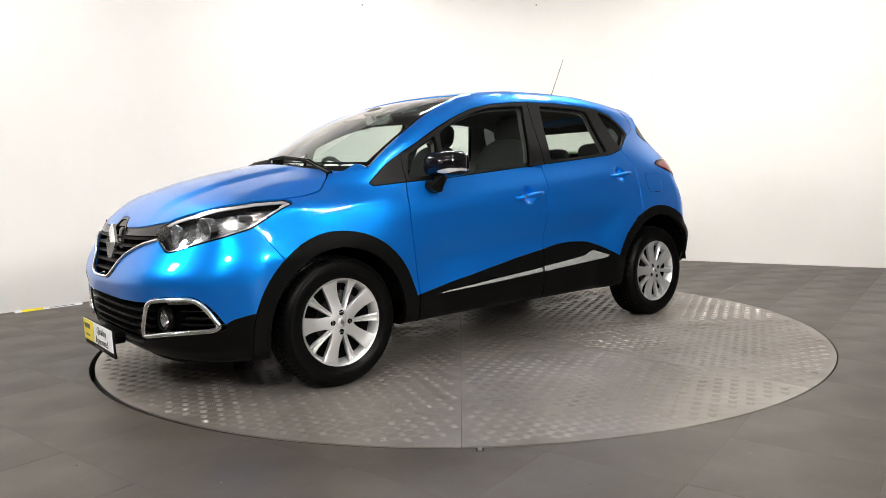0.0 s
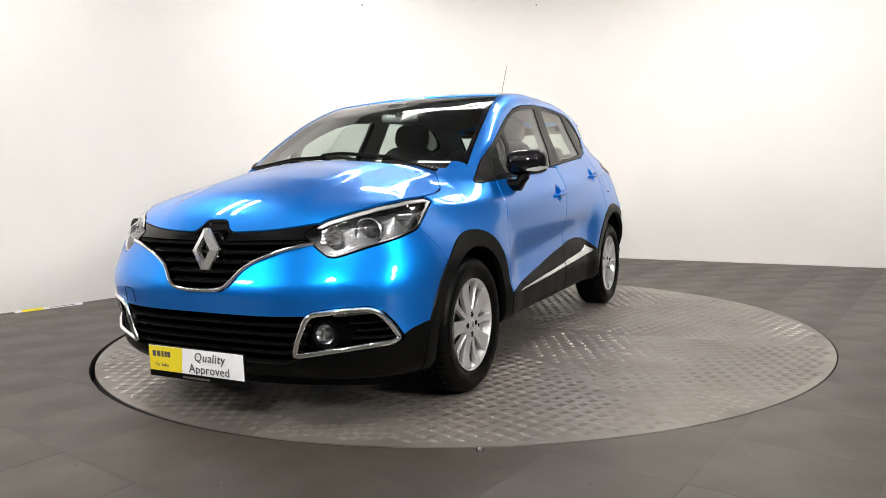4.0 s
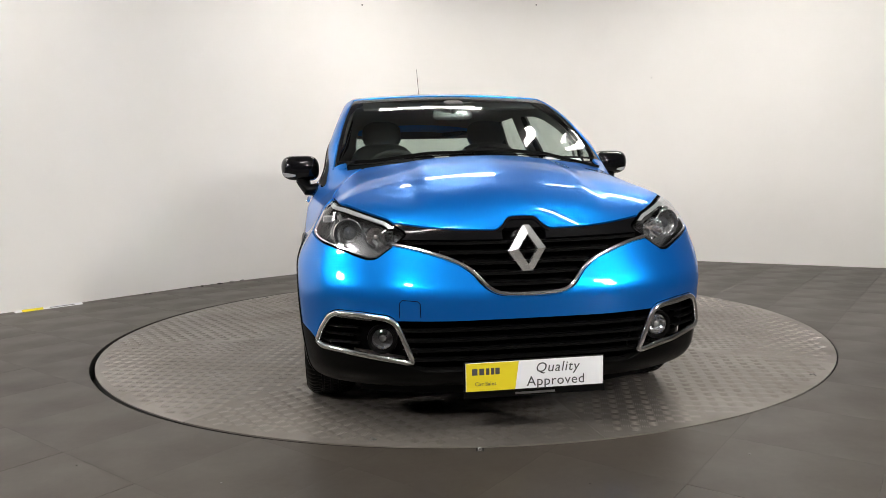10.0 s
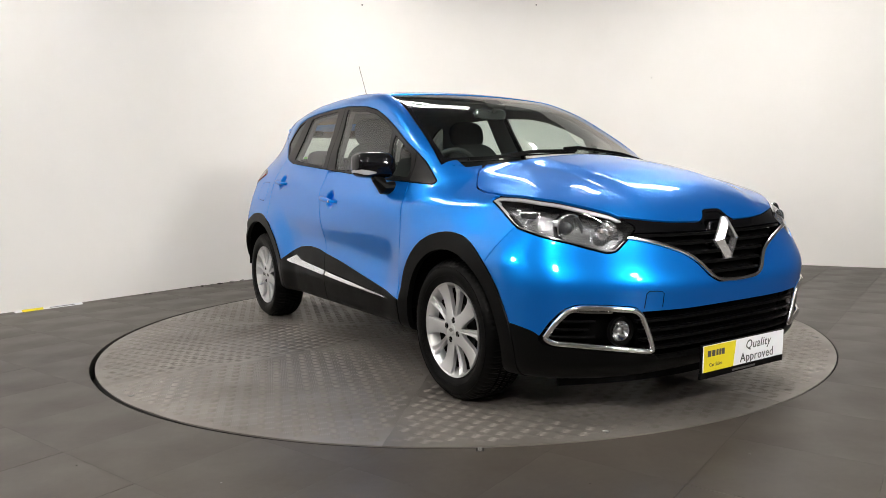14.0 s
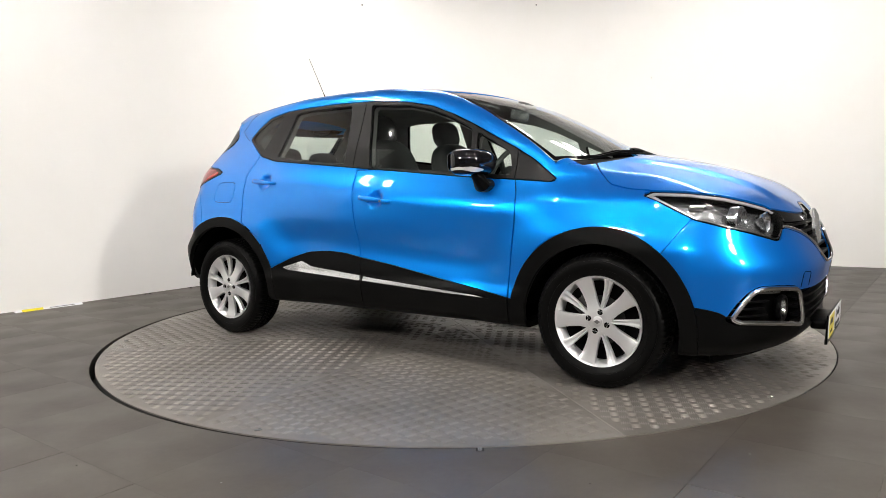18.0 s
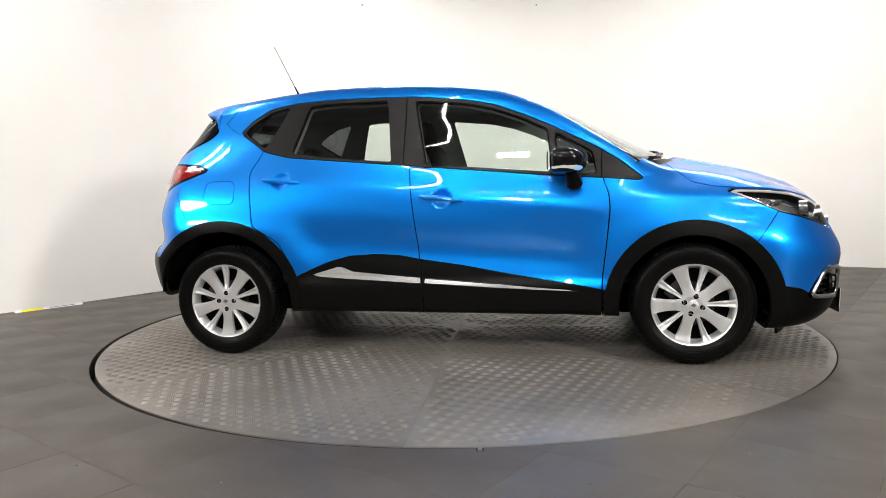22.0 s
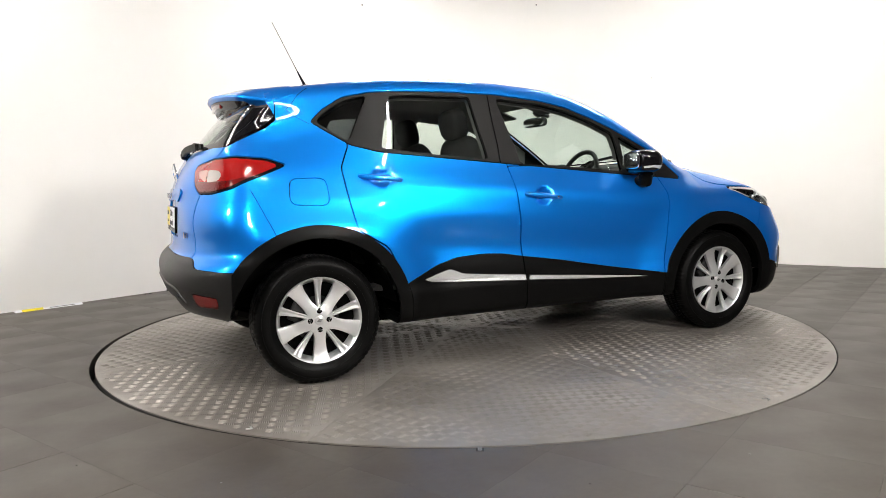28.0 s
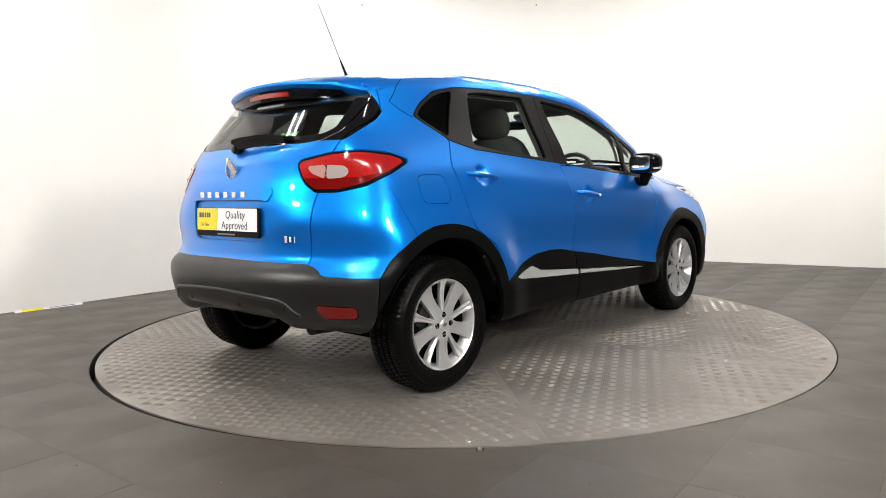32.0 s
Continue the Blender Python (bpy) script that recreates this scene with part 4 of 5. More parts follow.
dlo_f, dlo_b = split(dlo, lambda V: X(V) - (-0.235 + 0.0), 0.006)
sail, dlo_f = split(dlo_f, lambda V: X(V) - 0.845, 0.005)

# ---- body panels ----
shell = panel("body_shell", both(rest), PAINT, CAR, "blue painted roof, pillars and rear quarters")
panel("bonnet", both(hood), PAINT, CAR)
pair("front_wing", fender, PAINT, (CAR, CAR))
bump_f = panel("front_bumper", both(bumper), PAINT, CAR)
doors_f = pair("front_door", door_f, PAINT, (CAR, CAR))
doors_r = pair("rear_door", door_r, PAINT, (CAR, CAR))
tailgate = panel("tailgate", both(gate), PAINT, CAR)
panel("plate_recess", both(recess), PAINT, tailgate, "", 0.012, -0.016)
panel("handle_bar", both(garnish), PAINT, tailgate, "", 0.03, 0.008)
pair("rear_corner", corner, PAINT, (CAR, CAR))
panel("fuel_flap", mirrored(flap), PAINT, CAR)
panel("quarter_filler", flap, PAINT, CAR, offset=0.0, depth=0.0)
pair("arch_trim", arch_f, PLASTIC, (CAR, CAR), "black plastic wheel arch trim", 0.03, 0.006)
pair("arch_trim", arch_r, PLASTIC, (CAR, CAR), "black plastic wheel arch trim", 0.03, 0.006)
panel("front_valance", both(valance), PLASTIC, CAR, "black plastic lower front bumper", 0.03, 0.002)
REFLECT = rounded([(0.603, 0.468), (0.771, 0.457), (0.763, 0.405), (0.635, 0.405)], 0.012)
reflect, rear_bumper = split(rear_bumper, lambda V: far(loop_field(REFLECT, Y(V), Z(V)), X(V) < -1.5, V), 0.004)
rbump = panel("rear_bumper", both(rear_bumper), BUMPER, CAR, "black grained plastic rear bumper", 0.03, 0.006)
pair("door_cladding", clad_f, PLASTIC, doors_f, "black plastic lower door cladding", 0.02, 0.005)
pair("door_cladding", clad_r, PLASTIC, doors_r, "black plastic lower door cladding", 0.02, 0.005)
pair("chrome_strip", strip_f, STRIPCHROME, doors_f, "slim chrome side strip", 0.012, 0.010)
pair("chrome_strip", strip_r, STRIPCHROME, doors_r, "wedge-shaped chrome side strip", 0.012, 0.010)
for piece in (clip(crest, X(crest[0])), clip(crest, -X(crest[0]))):
    pair("sill", piece, PLASTIC, (CAR, CAR), "black plastic sill", 0.02, 0.002)
front_pane = panel("windscreen", both(windscreen), SCREEN, CAR, "large clear raked windscreen", 0.0, -0.004)
panel("black_border", both(frit), PIANO, front_pane, "", 0.0, -0.004)
panel("scuttle", both(cowl), PLASTIC, CAR, "black plastic scuttle panel", 0.02, -0.016)
rear_pane = panel("rear_window", both(rear_glass), REARPANE, CAR, "", 0.0, -0.003)
panel("black_border", both(rear_frit), PIANO, rear_pane, "", 0.0, -0.003)
pair("window_fin", fin, PIANO, (CAR, CAR), "gloss black panel beside the rear window")
panel("gate_header", both(gate_top), PIANO, tailgate, "gloss black header above the rear window")
pair("window_cheek", gate_fin, PIANO, (tailgate, tailgate), "gloss black edge of the rear window")
for pname, _o, m in PANES:
    owner = (CAR, CAR) if pname == "rear_corner_pane" else (doors_f if "front" in pname else doors_r)
    pair(pname, panes[pname], m, owner, "", 0.0, -0.006)
pair("window_frame", dlo_f, SATIN, doors_f, "satin black window frame and pillar cover", 0.012, -0.001)
pair("window_frame", dlo_b, SATIN, doors_r, "satin black window frame and pillar cover", 0.012, -0.001)
pair("sail_panel", sail, SATIN, (CAR, CAR), "black triangular panel ahead of the door", 0.012, -0.001)

# dark inner shell behind the gaps, open at the windows and wheels
inner = open_shell
for cutter in (screen_field, lambda V: far(loop_field(GLASSR, Y(V), np.minimum(Z(V), 1.47)), X(V) < -1.45, V)):
    _, inner = split(inner, cutter, -0.02)
for pname, outline, _m in PANES:
    _, inner = split(inner, lambda V: far(loop_field(outline, X(V), Z(V)), Y(V) > 0.3, V), -0.012)
for hole, ok in ((HEAD, 1),):
    _, inner = split(inner, lambda V: far(loop_field(hole, X(V) - Y(V), Z(V)), X(V) > 1.4, V), -0.01)
for hole in (FOG, UPPER, LOWER):
    _, inner = split(inner, lambda V: far(loop_field(hole, Y(V), Z(V)), X(V) > 1.6, V), 0.0)
_, inner = split(inner, lambda V: far(loop_field(TAIL, -X(V) - Y(V), Z(V)), X(V) < -1.3, V), -0.01)
panel("inner_shell", both(shifted(inner, -0.02)), DARK, CAR, "black inner body", 0.0)
liner = clip(inner, np.minimum(Z(inner[0]) - 1.10, 0.80 - X(inner[0])))
header = clip(open_shell, np.minimum(Z(open_shell[0]) - 1.395, -1.10 - X(open_shell[0])))
panel("rear_header_trim", both(shifted(header, -0.045)), TRIM, CAR, "dark trim above the rear window", 0.0)
panel("headlining", both(shifted(liner, -0.05)), LINER, CAR, "pale grey headlining and pillar trim", 0.0)


# ---- points on the body ----
def meet(o, d, lo=0.0, hi=1.6):
    """How far along d from o the body's surface lies, o being inside."""
    o, d = np.array(o, float), np.array(d, float)
    for r in np.linspace(lo, hi, 81):
        if body(*(o + d * r)) > 0:
            hi = r
            lo = r - (0.02 * 1.01)
            break
    for _ in range(24):
        mid = (lo + hi) / 2
        if body(*(o + d * mid)) > 0:
            hi = mid
        else:
            lo = mid
    return Vector(o + d * lo)


def on_front(y, z, out=0.0):
    return meet((1.3, y, z), (1, 0, 0)) + Vector((out, 0, 0))


def on_rear(y, z, out=0.0):
    return meet((-1.2, y, z), (-1, 0, 0)) + Vector((-out, 0, 0))


def on_side(x, z, side=1, out=0.0):
    p = meet((x, 0, z), (0, 1, 0))
    return Vector((p.x, side * (p.y + out), p.z))


def on_top(x, y, out=0.0):
    return meet((x, y, 0.6), (0, 0, 1)) + Vector((0, 0, out))


def cpart(name, bm, material, parent=None, label="", smooth=True):
    ob = part(name, bm, material, parent or CAR, label, smooth)
    if parent is None:
        ob.location = (CAR_X, CAR_Y, 0)
    return ob


def strip(points, width, depth, up=(0, 0, 1)):
    """A flat-sided bar along points, its width along up."""
    bm = bmesh.new()
    rows = []
    pts = [Vector(p) for p in points]
    for i, p in enumerate(pts):
        d = (pts[min(i + 1, len(pts) - 1)] - pts[max(i - 1, 0)]).normalized()
        u = Vector(up)
        n = d.cross(u).normalized()
        u = n.cross(d).normalized()
        w, q = u * width / 2, n * depth / 2
        rows.append([bm.verts.new(p + w * a + q * b) for a, b in ((1, 1), (-1, 1), (-1, -1), (1, -1))])
    for a, b in zip(rows, rows[1:]):
        for k in range(4):
            bm.faces.new((a[k], a[(k + 1) % 4], b[(k + 1) % 4], b[k]))
    bm.faces.new(rows[0][::-1])
    bm.faces.new(rows[-1])
    return bm


def blob(center, size, power=0.6, m=None, nu=28, nv=16):
    """A rounded box: a superellipsoid."""
    bm = bmesh.new()
    f = lambda v: math.copysign(abs(v) ** power, v)
    rows = []
    for j in range(1, nv):
        p = -math.pi / 2 + math.pi * j / nv
        row = []
        for i in range(nu):
            a = 2 * math.pi * i / nu
            v = Vector((f(math.cos(p)) * f(math.cos(a)) * size[0] / 2, f(math.cos(p)) * f(math.sin(a)) * size[1] / 2, f(math.sin(p)) * size[2] / 2))
            row.append(bm.verts.new(Vector(center) + ((m @ v) if m else v)))
        rows.append(row)
    for a, b in zip(rows, rows[1:]):
        for i in range(nu):
            bm.faces.new((a[i], a[(i + 1) % nu], b[(i + 1) % nu], b[i]))
    bm.faces.new(rows[0][::-1])
    bm.faces.new(rows[-1])
    return bm


# ---- wheels ----
def build_wheel():
    """One wheel at the origin, its outer face towards +z."""
    wheel = part("wheel", lathe(bmesh.new(), [(0.216, -0.19), (0.196, -0.17), (0.190, -0.09), (0.205, -0.035), (0.214, -0.018), (0.222, -0.006), (0.228, -0.003), (0.229, -0.012), (0.222, -0.02), (0.205, -0.1), (0.21, -0.17), (0.216, -0.19)], Matrix(), 72), ALLOY, CAR, "silver alloy wheel with ten spokes", True)
    # tyre with notched shoulders and ring grooves
    bm = bmesh.new()
    prof = [(0.209, -0.014), (0.222, -0.004), (0.248, 0.006), (0.275, 0.010), (0.292, 0.004), (0.306, -0.010), (0.3135, -0.022), (0.3165, -0.036), (0.3175, -0.058), (0.310, -0.060), (0.310, -0.068), (0.3178, -0.070),
            (0.318, -0.094), (0.3105, -0.096), (0.3105, -0.104), (0.318, -0.106), (0.3178, -0.130), (0.310, -0.132), (0.310, -0.140), (0.3175, -0.142), (0.3165, -0.164), (0.3135, -0.178), (0.306, -0.190), (0.29, -0.204), (0.26, -0.206), (0.222, -0.19)]
    # blocks: cross cuts that lean and shift from rib to rib, and deep shoulder notches
    rings, steps = [], 288
    for i in range(steps):
        row = []
        for r, h in prof:
            a = 2 * math.pi * i / steps
            if r > 0.3125:
                lane = int((h + 0.19) / 0.036)
                if (i + lane * 2) % 4 < 1:
                    r -= 0.005
            elif 0.300 < r < 0.3125 and i % 4 < 1 and abs(r - 0.310) > 0.0012:
                r -= 0.003
            row.append(bm.verts.new((r * math.cos(a), r * math.sin(a), h)))
        rings.append(row)
    for i in range(steps):
        a, b = rings[i], rings[(i + 1) % steps]
        for j in range(len(prof) - 1):
            bm.faces.new((a[j], b[j], b[j + 1], a[j + 1]))
    part("tyre", bm, RUBBER, wheel, "black rubber road tyre", True)
    for r0, r1 in ((0.246, 0.248), (0.284, 0.286)):
        part("sidewall_ring", lathe(bmesh.new(), [(r0, 0.0), (r0, 0.0095 if r0 > 0.27 else 0.0065), (r1, 0.0095 if r0 > 0.27 else 0.0065), (r1, 0.0)], Matrix(), 72), RUBBER, wheel, "", True)

    def spoke(w, groove):
        bm = bmesh.new()
        rows = []
        for k, r in enumerate((0.050, 0.072, 0.095, 0.125, 0.155, 0.185, 0.205, 0.218)):
            hw = w[k]
            h = -0.010 - 0.008 * math.sin(math.pi * min(1, max(0, (r - 0.05) / 0.17))) + (0.004 if r > 0.2 else 0)
            g = groove if 1 < k < 7 else 0
            sec = [(-hw - 0.001, h - 0.020), (-hw - 0.001, h - 0.007), (-hw, h - 0.002), (-hw * 0.72, h), (-hw * 0.45, h - g * 0.2), (-hw * 0.14, h - g), (hw * 0.14, h - g), (hw * 0.45, h - g * 0.2), (hw * 0.72, h), (hw, h - 0.002), (hw + 0.001, h - 0.007), (hw + 0.001, h - 0.020)]
            rows.append([bm.verts.new((r, y, z)) for y, z in sec])
        for a, b in zip(rows, rows[1:]):
            for i in range(len(a) - 1):
                bm.faces.new((a[i], a[i + 1], b[i + 1], b[i]))
            bm.faces.new((a[0], b[0], b[-1], a[-1]))
        bm.faces.new(rows[0])
        bm.faces.new(rows[-1][::-1])
        bmesh.ops.recalc_face_normals(bm, faces=bm.faces)
        me = bpy.data.meshes.new("spoke")
        bm.to_mesh(me)
        bm.free()
        me.materials.append(ALLOY)
        me.shade_smooth()
        me.set_sharp_from_angle(angle=radians(40))
        return me

    wide = spoke([0.038, 0.032, 0.029, 0.030, 0.033, 0.038, 0.043, 0.048], 0.0)
    slim = spoke([0.008, 0.009, 0.0105, 0.012, 0.0145, 0.0175, 0.021, 0.025], 0.009)
    for k in range(5):
        for me, a in ((wide, 18 + 72 * k), (slim, 54 + 72 * k)):
            o = new("spoke", me)
            o.parent = wheel
            o.matrix_basis = pose(0, 0, 0, 0, 0, a)
    part("hub", lathe(bmesh.new(), [(0.0, -0.012), (0.028, -0.012), (0.060, -0.011), (0.068, -0.013), (0.071, -0.020), (0.071, -0.05), (0, -0.05)], Matrix(), 40), ALLOY, wheel, "", True)
    part("hub_cap", lathe(bmesh.new(), [(0, -0.006), (0.022, -0.0065), (0.026, -0.009), (0.027, -0.014)], Matrix(), 32), ALLOY, wheel, "", True)
    bm = bmesh.new()
    prism(bm, [(0, 0.017), (0.011, 0), (0, -0.017), (-0.011, 0)], Matrix.Translation((0, 0, -0.006)), 0.0025)
    part("cap_emblem", bm, STEEL, wheel, "plain diamond shape")
    for k in range(4):
        m = Matrix.Rotation(math.radians(90 * k - 18), 4, "Z") @ Matrix.Translation((0.050, 0, 0))
        # no hole is cut: a black disc on the hub gives its shade
        part("bolt_hole_shade", lathe(bmesh.new(), [(0, -0.0105), (0.0125, -0.0105), (0.0145, -0.0102), (0.0145, -0.016)], m, 16), DARK, wheel, "", True)
        part("wheel_bolt", lathe(bmesh.new(), [(0, -0.006), (0.005, -0.006), (0.0068, -0.0075), (0.0068, -0.0103)], m, 6), IRON, wheel)
    part("brake_disc", lathe(bmesh.new(), [(0, -0.075), (0.128, -0.075), (0.130, -0.085), (0.13, -0.1), (0, -0.1)], Matrix(), 40), IRON, wheel, "", True)
    # added black ring that stands in for the shade behind the spokes
    part("spoke_gap_shade", lathe(bmesh.new(), [(0.125, -0.062), (0.205, -0.056), (0.205, -0.066), (0.125, -0.072)], Matrix(), 32), DARK, wheel)
    box_m = Matrix.Translation((0.085, 0.085, -0.07)) @ Matrix.Rotation(math.radians(45), 4, "Z")
    part("brake_caliper", boxed(0.07, 0.12, 0.05, box_m, 0.012), IRON, wheel)
    for o in wheel.children_recursive + [wheel]:
        if o.name.split(".")[0] not in ("tyre", "sidewall_ring", "spoke"):
            o.data.transform(Matrix.Diagonal((0.935, 0.935, 1, 1)))
    wide.transform(Matrix.Diagonal((0.935, 0.935, 1, 1)))
    slim.transform(Matrix.Diagonal((0.935, 0.935, 1, 1)))
    return wheel


WHEEL = build_wheel()
for k, (x, side, turn) in enumerate(((AXLE, 1, 197), (AXLE, -1, 92), (-AXLE, 1, 50), (-AXLE, -1, 108))):
    m = Matrix.Translation((CAR_X + x, CAR_Y + side * 0.848, 0.317)) @ Matrix.Rotation(math.radians(-90 * side), 4, "X") @ Matrix.Rotation(math.radians(turn), 4, "Z")
    if k == 0:
        WHEEL.matrix_basis = m
    else:
        copy_thing(WHEEL, m)

# wheel-house liners
for x, rin in ((AXLE, 0.385), (-AXLE, 0.412)):
    for side in (1, -1):
        bm = bmesh.new()
        rows = []
        for i in range(25):
            a = math.radians(8 + 164 * i / 24)
            rows.append([bm.verts.new((x + rin * math.cos(a), side * yy, 0.31 + rin * math.sin(a))) for yy in (0.835, 0.52)])
        for a, b in zip(rows, rows[1:]):
            bm.faces.new((a[0], b[0], b[1], a[1]))
        bm.faces.new([r[1] for r in rows])
        cpart("wheel_liner", bm, DARK)
cpart("underbody", boxed(2.8, 1.0, 0.18, Matrix.Translation((0.0, 0, 0.30)), 0.03), DARK, None, "black underbody and floor")
cpart("exhaust", tube(bmesh.new(), [(-0.9, -0.25, 0.25), (-1.45, -0.25, 0.27), (-1.66, -0.3, 0.29)], 0.03, 12), IRON)
cpart("air_deflector", strip([(1.93 - 0.45 * y * y, y, 0.165) for y in np.linspace(-0.62, 0.62, 15)], 0.07, 0.012), PLASTIC)

# ---- headlights ----
def band(mesh, a, b):
    """The piece of a lamp that lies between a and b inside its outline."""
    field = lambda V: loop_field(HEAD, X(V) - np.abs(Y(V)), Z(V))
    m = clip(mesh, field(mesh[0]) - a)
    return clip(m, b - field(m[0]))


for side in (1, -1):
    mesh = headlight if side == 1 else mirrored(headlight)
    lamp = panel("headlight", shifted(mesh, -0.055), HOUSING, CAR, "clear wraparound headlight with chrome brow", 0.0)
    panel("lens", mesh, LENS, lamp, "", 0.0, -0.002)
    rim = clip(mesh, 0.005 - loop_field(HEAD, X(mesh[0]) - Y(mesh[0]), Z(mesh[0])))
    panel("seal", rim, DARK, lamp, "", 0.05, -0.004)
    brow = band(mesh, 0.006, 0.0155)
    brow = clip(brow, Z(brow[0]) - (0.825 - 0.05 * (X(brow[0]) - np.abs(Y(brow[0])) - 1.2)))
    brow = clip(brow, 1.50 - (X(brow[0]) - np.abs(Y(brow[0]))))
    panel("chrome_brow", brow, SILVER, lamp, "", 0.006, -0.005)
    low = band(mesh, 0.006, 0.011)
    low = clip(low, 0.800 - 0.20 * (X(low[0]) - np.abs(Y(low[0])) - 1.2) - Z(low[0]))
    panel("chrome_edge", low, TRIMCHROME, lamp, "", 0.006, -0.005)
    face = lambda x, y, z, tilt=12: Matrix.Translation((x, side * y, z)) @ Matrix.Rotation(math.radians(side * tilt), 4, "Z") @ Matrix.Rotation(math.radians(90), 4, "Y")
    m = face(1.850, 0.650, 0.785)
    part("projector_ring", lathe(bmesh.new(), [(0.040, 0.0), (0.050, 0.030), (0.054, 0.040), (0.058, 0.036), (0.058, 0.0)], m, 32), REFLECTOR, lamp, "", True)
    part("projector_bowl", lathe(bmesh.new(), [(0.0, -0.01), (0.028, 0.0), (0.052, 0.028)], m, 32), HOUSING, lamp, "", True)
    part("projector_lens", lathe(bmesh.new(), [(0.0, 0.034), (0.014, 0.031), (0.026, 0.020), (0.032, 0.0)], m, 24), GLASSBALL, lamp, "clear glass projector lens", True)
    m = face(1.925, 0.552, 0.772, 4)
    part("reflector", lathe(bmesh.new(), [(0.0, -0.01), (0.02, 0.002), (0.036, 0.022), (0.044, 0.05)], m, 12), REFLECTOR, lamp, "faceted chrome reflector")
    part("bulb", lathe(bmesh.new(), [(0.0, 0.03), (0.008, 0.026), (0.009, 0.0)], m, 12), WHITELENS, lamp, "", True)
    for i in range(4):
        part("reflector_facet", boxed(0.012, 0.030, 0.012, Matrix.Translation((1.962 - 0.004 * i, side * 0.500, 0.742 + 0.015 * i)) @ Matrix.Rotation(0.5 * side, 4, "Z"), 0.002), REFLECTOR, lamp)
    m = face(1.715, 0.725, 0.835, 48)
    part("side_reflector", boxed(0.03, 0.07, 0.02, m, 0.006), REFLECTOR, lamp)


# ---- front grille ----
fu = lambda V: loop_field(UPPER, Y(V), Z(V))
grille = panel("upper_grille", both(shifted(upper, -0.05)), DARK, CAR, "black slatted grille with chrome lower edge", 0.0)
bar_part, _low = split(upper, lambda V: np.minimum(Z(V) - (0.757 + 0.02 * Y(V)), np.maximum(Y(V) - 0.10, 0.02)), 0.0)
bar_part = clip(bar_part, np.maximum(Y(bar_part[0]) - 0.085, Z(bar_part[0]) - 0.80))
panel("gloss_bar", both(bar_part), BAR, grille, "gloss black bar across the grille", 0.03, -0.004)
lip = [(0.0, 0.560), (0.115, 0.564), (0.160, 0.588), (0.206, 0.645), (0.262, 0.681), (0.376, 0.722), (0.450, 0.740), (0.497, 0.748)]
lip = [(-y, z) for y, z in lip[:0:-1]] + lip
fine_lip = []
for k in range(len(lip) - 1):
    for u in (0.0, 0.25, 0.5, 0.75):
        fine_lip.append((lip[k][0] + (lip[k + 1][0] - lip[k][0]) * u, lip[k][1] + (lip[k + 1][1] - lip[k][1]) * u))
fine_lip.append(lip[-1])
for _ in range(3):
    fine_lip = [fine_lip[0]] + [((a[0] + 2 * b[0] + c[0]) / 4, (a[1] + 2 * b[1] + c[1]) / 4) for a, b, c in zip(fine_lip, fine_lip[1:], fine_lip[2:])] + [fine_lip[-1]]
part("chrome_edge", tube(bmesh.new(), [on_front(y, z, 0.004) for y, z in fine_lip], 0.0075, 10), TRIMCHROME, grille, "chrome lower edge of the grille", True)
rim_top = clip(upper, 0.012 - fu(upper[0]))
rim_top = clip(rim_top, np.minimum(0.10 - Y(rim_top[0]), Z(rim_top[0]) - 0.76))
panel("gloss_surround", both(rim_top), PIANO, grille, "", 0.03, 0.001)


def half_span(outline, z, margin):
    for y in np.linspace(0.6, 0.0, 121):
        if loop_field(outline, np.array([y]), np.array([z]))[0] > margin:
            return y
    return 0.0


for z in (0.596, 0.634, 0.672, 0.710, 0.745):
    w = half_span(UPPER, z, 0.012)
    if w > 0.04:
        part("slat", strip([on_front(y, z + 0.03 * y * y, -0.022) for y in np.linspace(-w, w, 17)], 0.011, 0.03), PLASTIC, grille)
low_grille = panel("lower_grille", both(shifted(lower, -0.06)), DARK, CAR, "black slatted lower grille", 0.0)
for z in (0.318, 0.355, 0.392, 0.430):
    w = half_span(LOWER, z, 0.006)
    part("slat", strip([on_front(y, z, -0.024) for y in np.linspace(-w, w, 17)], 0.010, 0.03), PLASTIC, low_grille)

# diamond emblems, as plain shapes
def diamond(m, w, h, depth, name, parent=None):
    bm = bmesh.new()
    mid = 0.62
    o = [(0.16 * w, h), (w, 0.05 * h), (0.16 * w, -h), (-0.16 * w, -h), (-w, -0.05 * h), (-0.16 * w, h)]
    q = [(0.0, h * mid), (w * 0.52, 0), (0.0, -h * mid), (0.0, -h * mid), (-w * 0.52, 0), (0.0, h * mid)]
    for i in range(6):
        j = (i + 1) % 6
        if i in (2, 5):
            ring = [o[i], o[j], q[i]]
        else:
            ring = [o[i], o[j], q[j], q[i]]
        v = [bm.verts.new(m @ Vector((x, y, depth * (0.35 if (x, y) in o else 1.0)))) for x, y in ring]
        low = [bm.verts.new(m @ Vector((x, y, -0.004))) for x, y in ring]
        bm.faces.new(v)
        for a in range(len(v)):
            b = (a + 1) % len(v)
            bm.faces.new((v[a], v[b], low[b], low[a]))
    return cpart(name, bm, BADGE, parent, "plain chrome diamond shape", False)


